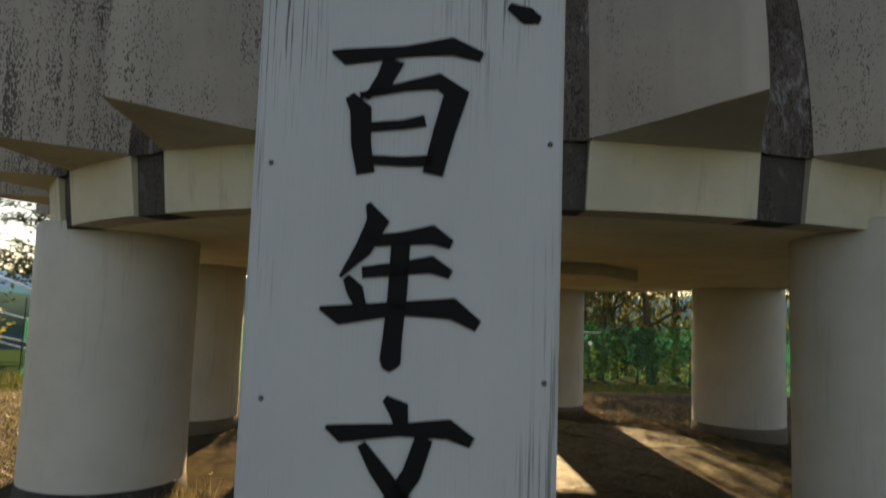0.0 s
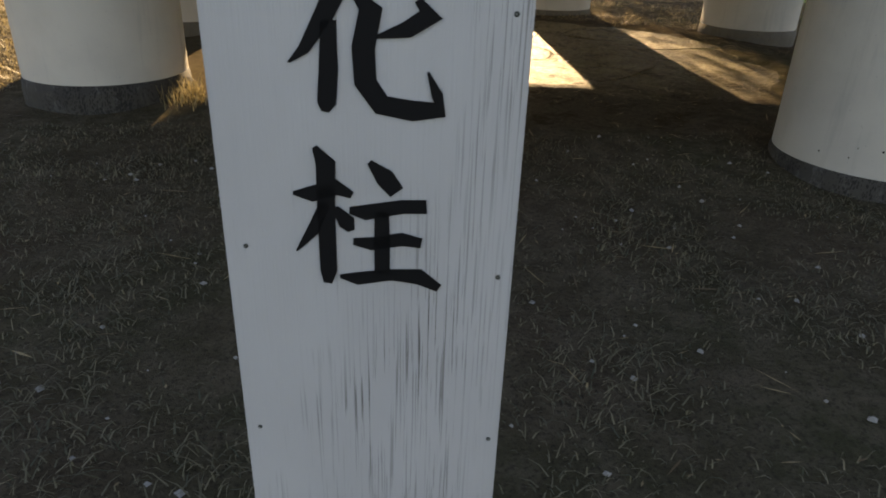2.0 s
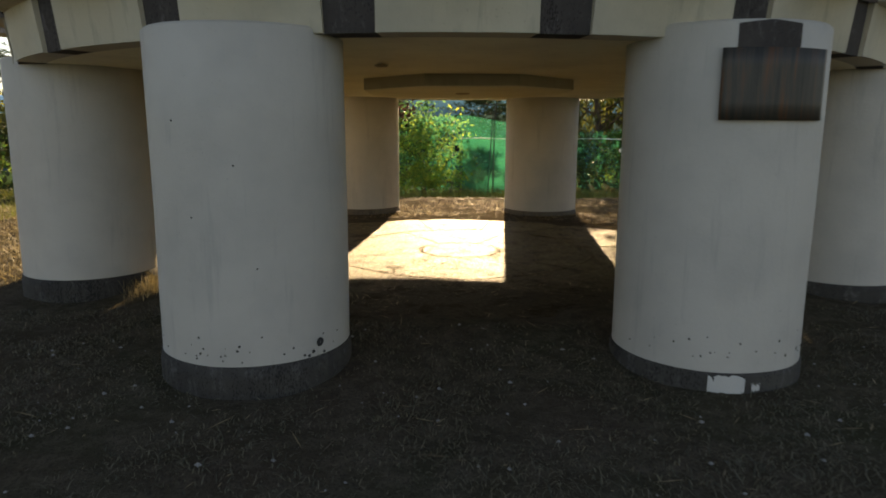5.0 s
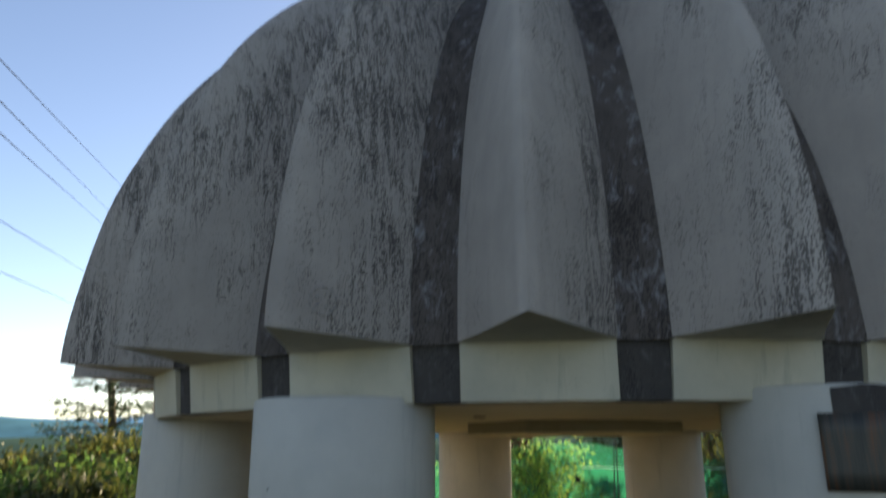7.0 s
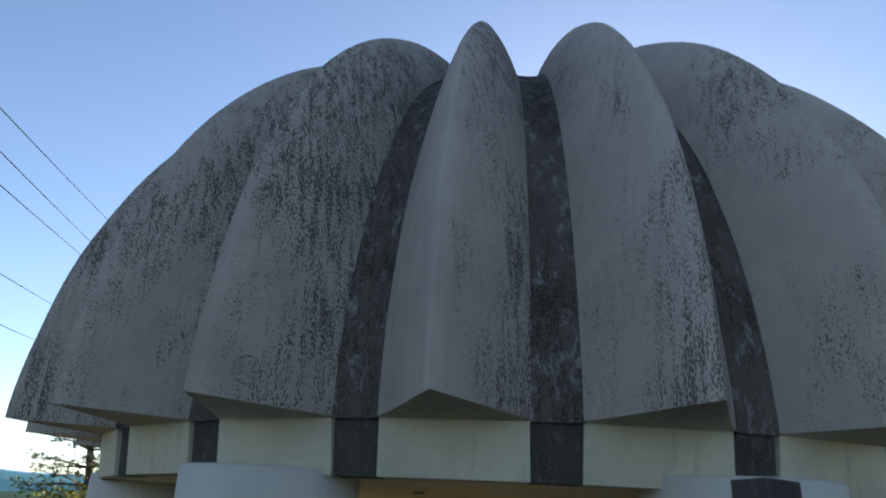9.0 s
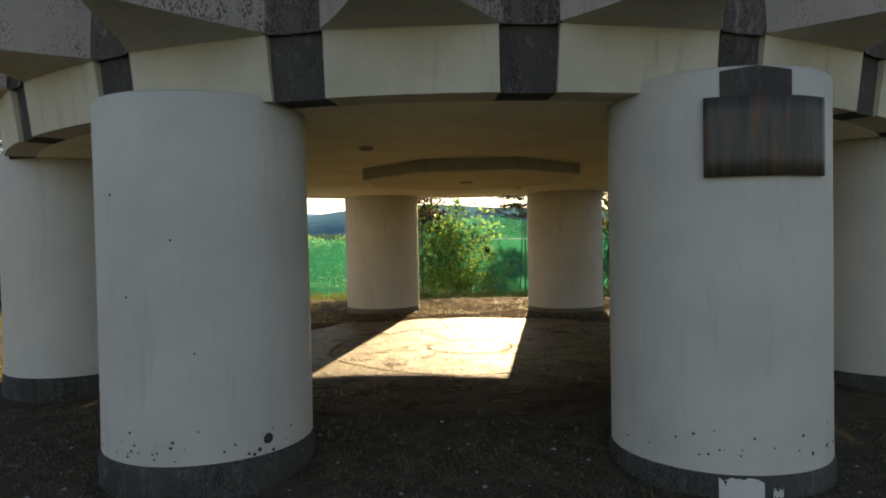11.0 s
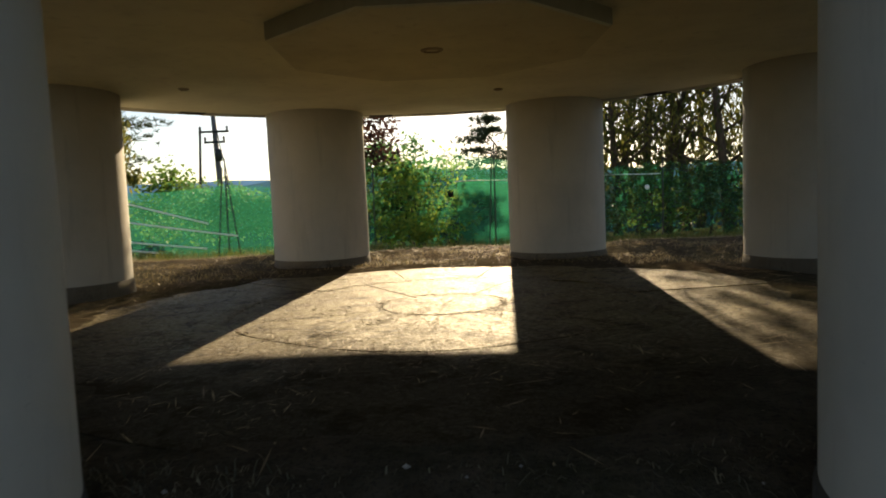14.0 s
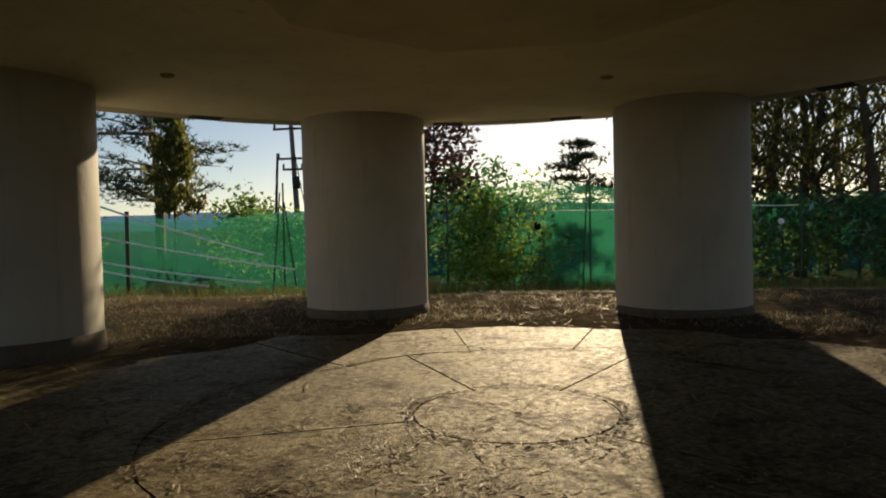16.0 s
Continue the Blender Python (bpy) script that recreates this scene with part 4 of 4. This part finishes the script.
def plants():
    # shrubs showing against and through the net behind the pavilion
    tree("shrub", "leafy yellow-green shrub by the green net", 11, (-0.5, 10.75), 1.6, 0.05, 1.25, 16, LEAF_YELLOW, 26, 0.08, low=0.08, clump=0.42)
    tree("shrub", "dense green shrub behind the green net", 12, (-1.2, 11.4), 2.2, 0.06, 1.3, 16, LEAF_TEAL, 30, 0.085, low=0.1, clump=0.5)
    tree("shrub", "low yellowing shrub by the green net", 13, (-0.5, 9.4), 0.55, 0.025, 0.7, 10, LEAF_YELLOW, 22, 0.07, low=0.1, clump=0.3)
    tree("small_tree", "small tree with purple-brown autumn leaves", 14, (-2.0, 10.5), 3.7, 0.05, 0.85, 14, LEAF_RED, 24, 0.085, lean=(0.45, 0), low=0.5, clump=0.55)
    pine("young green pine behind the net", 15, (1.75, 17.5), 3.9, 0.09, 2.0, 10, 0.2)
    pine("tall dark pine beyond the net", 16, (-11.4, 17.5), 7.4, 0.20, 3.0, 10, 0.36)
    pine("tall dark pine beyond the net", 17, (-17.0, 16.0), 8.0, 0.22, 3.2, 10, 0.3)
    tree("hanging_tree", "slender tree with drooping yellow-green leaves", 18, (-9.15, 14.2), 4.6, 0.07, 0.55, 14, LEAF_OLIVE, 32, 0.09, low=0.38, clump=0.36, droop=0.8, long=2.4)
    tree("broadleaf_tree", "pale feathery tree on the slope below", 19, (-12.5, 27.0), 4.6, 0.10, 1.6, 16, LEAF_GREEN, 22, 0.16, low=0.3, clump=1.0)
    tree("shrub", "dark green bush on the slope behind the net", 20, (-6.3, 14.2), 1.45, 0.04, 1.1, 14, LEAF_TEAL, 40, 0.09, low=0.08, clump=0.5)
    tree("shrub", "dark green bush on the slope behind the net", 21, (-4.9, 15.2), 1.35, 0.04, 1.0, 14, LEAF_TEAL, 40, 0.09, low=0.08, clump=0.5)
    # thicket of drooping trees beside the pavilion
    rnd = random.Random(40)
    for i, (x, y, h) in enumerate(((4.6, 12.2, 5.2), (6.0, 12.6, 6.0), (7.2, 11.6, 5.6), (8.6, 12.8, 6.4), (9.8, 10.9, 5.8), (11.8, 11.8, 6.5), (12.6, 9.0, 6.2), (14.5, 7.0, 6.5), (5.4, 14.8, 6.6), (8.0, 15.5, 7.0), (4.4, 13.2, 6.4), (5.6, 13.6, 6.8), (6.8, 13.4, 6.6))):
        tree("willow_tree", "dark tree with thin drooping twigs and leaves", 50 + i, (x, y), h, 0.15, 1.7, 18, LEAF_DARK if i % 3 else LEAF_OLIVE, 16 if i < 10 else 19, 0.072, lean=(rnd.uniform(-.8, .8), 0), low=0.2, clump=1.0, droop=1.2, long=2.6)
    for i, (x, y) in enumerate(((3.6, 11.5), (5.3, 11.6), (6.6, 11.3), (8.0, 10.9))):
        tree("shrub", "dark green undergrowth behind the net", 70 + i, (x, y), 1.5, 0.04, 0.9, 12, LEAF_GREEN if i % 2 else LEAF_DARK, 26, 0.08, low=0.05, clump=0.45)
    # slope seen past the pavilion's flank
    for i, (x, y, h) in enumerate(((-12.6, 9.6, 1.15), (-14.6, 12.2, 1.9), (-11.8, 7.6, 0.8), (-16.2, 14.6, 1.7), (-13.2, 14.2, 2.0), (-18.0, 13.2, 1.6), (-13.6, 8.2, 0.9), (-15.5, 9.5, 1.3), (-17, 2.5, 1.2), (-20, 6.5, 1.9), (-15.5, 6.0, 1.3), (-22, -1, 2.0), (-19, 10, 2.2), (-26, 4, 3.0), (-24, 12, 3.4))):
        tree("broadleaf_tree", "bushy green and russet tree on the slope", 80 + i, (x, y), h, 0.03 * h + 0.02, 0.35 * h + 0.5, 14, (LEAF_GREEN, LEAF_OLIVE, LEAF_DARK)[i % 3], 26, 0.13, low=0.15, clump=0.85)


plants()


def scatter(name, label, seed, spots, size, width, material, lay=0.35):
    """Grass blades as one object; spots yields (x, y, scale)."""
    rnd = random.Random(seed)
    vs, fs = [], []
    for x, y, s in spots(rnd):
        z = ground_z(x, y)
        w = rnd.uniform(0, 6.28)
        h = size * s * rnd.uniform(0.5, 1.3)
        out = h * rnd.uniform(lay * 0.3, lay * 2.2)
        dx, dy = math.cos(w), math.sin(w)
        b = width * rnd.uniform(0.6, 1.3)
        o = len(vs)
        vs += [(x - dy * b, y + dx * b, z - 0.01), (x + dy * b, y - dx * b, z - 0.01), (x + dx * out * 0.5 + dy * b * 0.6, y + dy * out * 0.5 - dx * b * 0.6, z + h * 0.65), (x + dx * out * 0.5 - dy * b * 0.6, y + dy * out * 0.5 + dx * b * 0.6, z + h * 0.65), (x + dx * out, y + dy * out, z + h * (1 - 0.3 * lay))]
        fs += [(o, o + 1, o + 2, o + 3), (o + 3, o + 2, o + 4)]
    ob = new(name, mesh_of(name, vs, fs, material))
    return tagged(ob, label, "grass", kind="stuff")


def clear_of_pillars(x, y):
    if math.hypot(x - POST_AT[0], y - POST_AT[1]) < 0.17:
        return False
    return all(math.hypot(x - p.location.x, y - p.location.y) > 0.64 for p in pillars)


def front_spots(rnd):
    n = 0
    while n < 52000:
        x, y = rnd.uniform(-6.5, 5.0), rnd.uniform(-8.6, -2.4)
        d = noise.noise(Vector((x * 1.6, y * 1.6, 7)))
        if math.hypot(x, y) > 3.2 and d + rnd.uniform(-0.35, 0.35) > -0.08 and clear_of_pillars(x, y):
            n += 1
            yield x, y, 0.7 + 0.6 * max(d, 0)


def back_spots(rnd):
    n = 0
    while n < 11000:
        x, y = rnd.uniform(-13, 9), rnd.uniform(7.0, 9.8)
        if rnd.random() < smooth_step(7.0, 9.3, y):
            n += 1
            yield x, y, 0.8 + 0.6 * rnd.random()


def strip_spots(rnd):
    n = 0
    while n < 19000:
        x, y = rnd.uniform(-8, 8), rnd.uniform(2.0, 8.5)
        if math.hypot(x, y) > 2.9 and clear_of_pillars(x, y) and noise.noise(Vector((x * 1.2, y * 1.2, 2))) + rnd.uniform(-.4, .4) > 0:
            n += 1
            yield x, y, rnd.uniform(0.4, 1.0)


def flank_spots(rnd):
    for _ in range(16000):
        x, y = rnd.uniform(-14, -7.6), rnd.uniform(-6, 7)
        yield x, y, 0.8 + 0.5 * rnd.random()


scatter("front_grass", "short dull grass on trodden soil", 1, front_spots, 0.036, 0.0030, DARKTURF, 1.5)
scatter("fence_grass", "green and yellow grass along the net", 2, back_spots, 0.22, 0.006, TURF, 0.4)
scatter("dry_grass", "flattened dry grass and straw", 3, strip_spots, 0.06, 0.004, DRY, 1.6)


def yard_spots(rnd):
    for _ in range(26000):
        yield rnd.uniform(-9.5, -4.6), rnd.uniform(-5.0, 6.0), rnd.uniform(0.5, 1.2)


scatter("straw", "sunlit straw and dry stalks on the yard", 6, yard_spots, 0.07, 0.006, DRY, 1.6)
def tuft_spots(rnd):
    for _ in range(260):
        yield rnd.gauss(-2.98, 0.09), rnd.gauss(-1.95, 0.12), rnd.uniform(0.6, 1.3)


scatter("grass_tuft", "pale dry grass tuft at a pillar foot", 8, tuft_spots, 0.16, 0.003, DRY, 0.6)
scatter("bank_grass", "sunlit yellow-green grass on the bank", 4, flank_spots, 0.11, 0.007, TURF, 0.5)


def litter():
    rnd = random.Random(21)
    vs, fs = [], []
    n = 0
    while n < 17000:
        x, y = rnd.uniform(-7, 7), rnd.uniform(-8.5, 8.5)
        r = math.hypot(x, y)
        keep = 0.9 if r > 2.7 and y > 0 else 0.16 if r > 2.7 else 0.22 + 0.9 * max(noise.noise(Vector((x * 1.7, y * 1.7, 9))), 0)
        if rnd.random() > keep or not clear_of_pillars(x, y):
            continue
        n += 1
        z = (max(ground_z(x, y), 0.004) if r < 3.05 else ground_z(x, y)) + rnd.uniform(0.002, 0.02)
        w, k = rnd.uniform(0, 6.28), rnd.uniform(0.003, 0.013)
        ln = k * rnd.choice((1.0, 1.6, 5.0, 8.0))
        u, v = Vector((math.cos(w), math.sin(w), rnd.uniform(-.25, .25))) * ln, Vector((-math.sin(w), math.cos(w), rnd.uniform(-.3, .3))) * k * 0.4
        p, o = Vector((x, y, z)), len(vs)
        vs += [p - u, p + v, p + u, p - v]
        fs.append((o, o + 1, o + 2, o + 3))
    ob = new("leaf_litter", mesh_of("leaf_litter", vs, fs, LITTER))
    tagged(ob, "scattered dead leaves and twigs on the floor", "litter", kind="stuff")


litter()


def straw_heaps():
    """Straw and twigs lying in loose drifts on the slab."""
    rnd = random.Random(33)
    vs, fs = [], []
    for _ in range(70):
        w, r = rnd.uniform(0, 6.28), 2.7 * math.sqrt(rnd.random())
        cx, cy = r * math.cos(w), r * math.sin(w)
        dirn, ln = rnd.uniform(0, 6.28), rnd.uniform(0.15, 0.55)
        for _ in range(rnd.randint(18, 60)):
            t = rnd.uniform(-1, 1)
            p = Vector((cx + math.cos(dirn) * ln * t + rnd.gauss(0, 0.05), cy + math.sin(dirn) * ln * t + rnd.gauss(0, 0.05), rnd.uniform(0.006, 0.02)))
            a, k = rnd.uniform(0, 6.28), rnd.uniform(0.012, 0.05)
            u = Vector((math.cos(a), math.sin(a), rnd.uniform(-0.2, 0.25))) * k
            v = Vector((-math.sin(a), math.cos(a), 0.3)) * rnd.uniform(0.0012, 0.003)
            o = len(vs)
            vs += [p - u, p + v, p + u, p - v]
            fs.append((o, o + 1, o + 2, o + 3))
    for _ in range(8600):
        pick = rnd.random()
        if pick < 0.35:
            w = rnd.uniform(0, 6.28)
            r = 1.55 + 0.10 * noise.noise(Vector((w * 2.3, 4.65, 1))) + rnd.gauss(0, 0.025)
            if noise.noise(Vector((w * 3, 0, 5))) < -0.1:
                continue
            x, y = r * math.cos(w), r * math.sin(w)
        elif pick < 0.45:
            w, r = rnd.uniform(0, 6.28), 0.465 + abs(rnd.gauss(0, 0.03))
            x, y = r * math.cos(w), r * math.sin(w)
        else:
            x, y = rnd.gauss(-0.35, 0.75), rnd.gauss(-0.75, 0.45)
            if noise.noise(Vector((x * 3.1, y * 3.1, 4))) < rnd.uniform(-0.15, 0.35):
                continue
        p = Vector((x, y, rnd.uniform(0.006, 0.016)))
        t, k = rnd.uniform(0, 6.28), rnd.uniform(0.004, 0.030)
        u = Vector((math.cos(t), math.sin(t), rnd.uniform(-0.15, 0.3))) * k
        v = Vector((-math.sin(t), math.cos(t), 0.4)) * rnd.uniform(0.001, 0.004)
        o = len(vs)
        vs += [p - u, p + v, p + u, p - v]
        fs.append((o, o + 1, o + 2, o + 3))
    ob = new("straw_drifts", mesh_of("straw_drifts", vs, fs, LITTER))
    tagged(ob, "drifts of straw and twigs on the concrete", "litter", kind="stuff")


straw_heaps()


def pebbles():
    rnd = random.Random(17)
    vs, fs = [], []
    for _ in range(420):
        x, y = rnd.uniform(-5, 4), rnd.uniform(-8.4, -3.2)
        if not clear_of_pillars(x, y):
            continue
        s = rnd.uniform(0.006, 0.02)
        z, o = ground_z(x, y) + s * 0.2, len(vs)
        for dx, dy, dz in ((1, 0, 0), (0, 1, 0), (-1, 0.1, 0), (0.1, -1, 0), (0, 0, 0.7), (0, 0, -0.6)):
            vs.append((x + dx * s * rnd.uniform(.7, 1.2), y + dy * s * rnd.uniform(.7, 1.2), z + dz * s))
        fs += [(o + i, o + (i + 1) % 4, o + 4) for i in range(4)] + [(o + (i + 1) % 4, o + i, o + 5) for i in range(4)]
    ob = new("pebbles", mesh_of("pebbles", vs, fs, mat("pebble", (0.26, 0.25, 0.23), 0.85)))
    tagged(ob, "small pale pebbles on the soil", "pebbles", kind="stuff")


pebbles()


# ---------------------------------------------------------------- utility pole and lines
def build_pole():
    x, y = -9.3, 25.0
    g = ground_z(x, y)
    p = thing("utility_pole", "utility pole with crossarms and insulators", "utility pole", (x, y, g - 0.2))
    top = 5.6 - g
    part("shaft", mesh_of("shaft", *tube([(0, 0, 0), (-0.30, 0, top)], [0.15, 0.10], 12), POLE, True), p)
    for z, w in ((top - 0.2, 1.5), (top - 1.45, 1.3), (top - 1.9, 0.9)):
        sx = -0.30 * z / top
        part("crossarm", box_mesh("crossarm", w, 0.09, 0.09, METAL, 0.01), p, pose(sx, -0.16, z))
        for k in range(3):
            part("insulator", mesh_of("insulator", *lathe([(0.03, 0), (0.06, 0.05), (0.04, 0.09), (0.06, 0.13), (0.02, 0.2)], 10), POLE, True), p, pose(sx + w * (k / 2 - 0.5) * 0.9, -0.16, z + 0.09))
    part("transformer", mesh_of("transformer", *lathe([(0.02, 0), (0.16, 0.02), (0.17, 0.5), (0.02, 0.54)], 16), METAL, True), p, pose(-0.05, -0.3, top - 2.7))
    part("guy_wire", mesh_of("guy_wire", *tube([(-0.25, 0, top - 0.8), (1.1, -1.0, 0.6)], [0.02, 0.02], 5), CABLE), p)
    q = thing("wooden_pole", "thin dark wooden pole by the utility pole", "pole", (x - 0.55, y - 2.0, ground_z(x, y) - 0.1))
    part("shaft", mesh_of("shaft", *tube([(0, 0, 0), (0.35, 0, 4.1 - g)], [0.07, 0.05], 8), METAL), q)


build_pole()


def build_lines():
    spans = (((-3.0, -10.4, 5.2), (-24.4, 22.9, 16.6)), ((-2.5, -10.5, 4.7), (-24.8, 22.6, 15.1)), ((-2.2, -10.4, 4.1), (-25.1, 22.3, 14.3)), ((-2.2, -10.4, 3.4), (-25.5, 22.0, 11.2)), ((-2.2, -10.4, 3.0), (-26.0, 22.0, 9.3)))
    for a, b in spans:
        a, b = Vector(a), Vector(b)
        pts = [a.lerp(b, t / 16) - Vector((0, 0, 0.04 * math.sin(math.pi * min(t, 16) / 16))) for t in range(41)]
        ob = new("overhead_cable", mesh_of("overhead_cable", *tube(pts, [0.013] * 41, 5), CABLE))
        tagged(ob, "thin black overhead cable against the sky", "cable", group="overhead cables")


build_lines()


# ---------------------------------------------------------------- far hills
def build_hills():
    # Distance haze is painted into the colours: bluer and paler range by range.
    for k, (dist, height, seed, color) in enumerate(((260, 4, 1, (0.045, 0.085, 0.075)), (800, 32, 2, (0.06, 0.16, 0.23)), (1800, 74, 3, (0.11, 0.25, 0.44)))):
        m = mat("hazed_woods", color, 0.95)
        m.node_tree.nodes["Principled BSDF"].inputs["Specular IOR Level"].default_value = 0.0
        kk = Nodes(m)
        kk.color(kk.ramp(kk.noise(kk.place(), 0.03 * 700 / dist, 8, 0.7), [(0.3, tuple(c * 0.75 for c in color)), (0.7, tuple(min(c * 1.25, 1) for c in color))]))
        vs, fs = [], []
        n = 140
        for i in range(n + 1):
            a = radians(20 + 200 * i / n)
            h = height * (0.45 + 0.55 * (0.5 + noise.noise(Vector((a * 3.0, seed * 7.3, 0))) + 0.25 * noise.noise(Vector((a * 9.0, seed * 3.1, 1)))))
            for d, z in ((0.75, -22), (0.9, -22 + (h + 22) * 0.6), (1.0, h), (1.2, -22)):
                vs.append((dist * d * math.cos(a), dist * d * math.sin(a), z))
        for i in range(n):
            for j in range(3):
                a = i * 4 + j
                fs.append((a, a + 4, a + 5, a + 1))
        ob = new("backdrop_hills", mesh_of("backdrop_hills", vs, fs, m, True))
        tagged(ob, "hazy blue wooded mountains on the horizon", "mountains", kind="structure")


build_hills()

# ---------------------------------------------------------------- floor pieces last
build_floor()
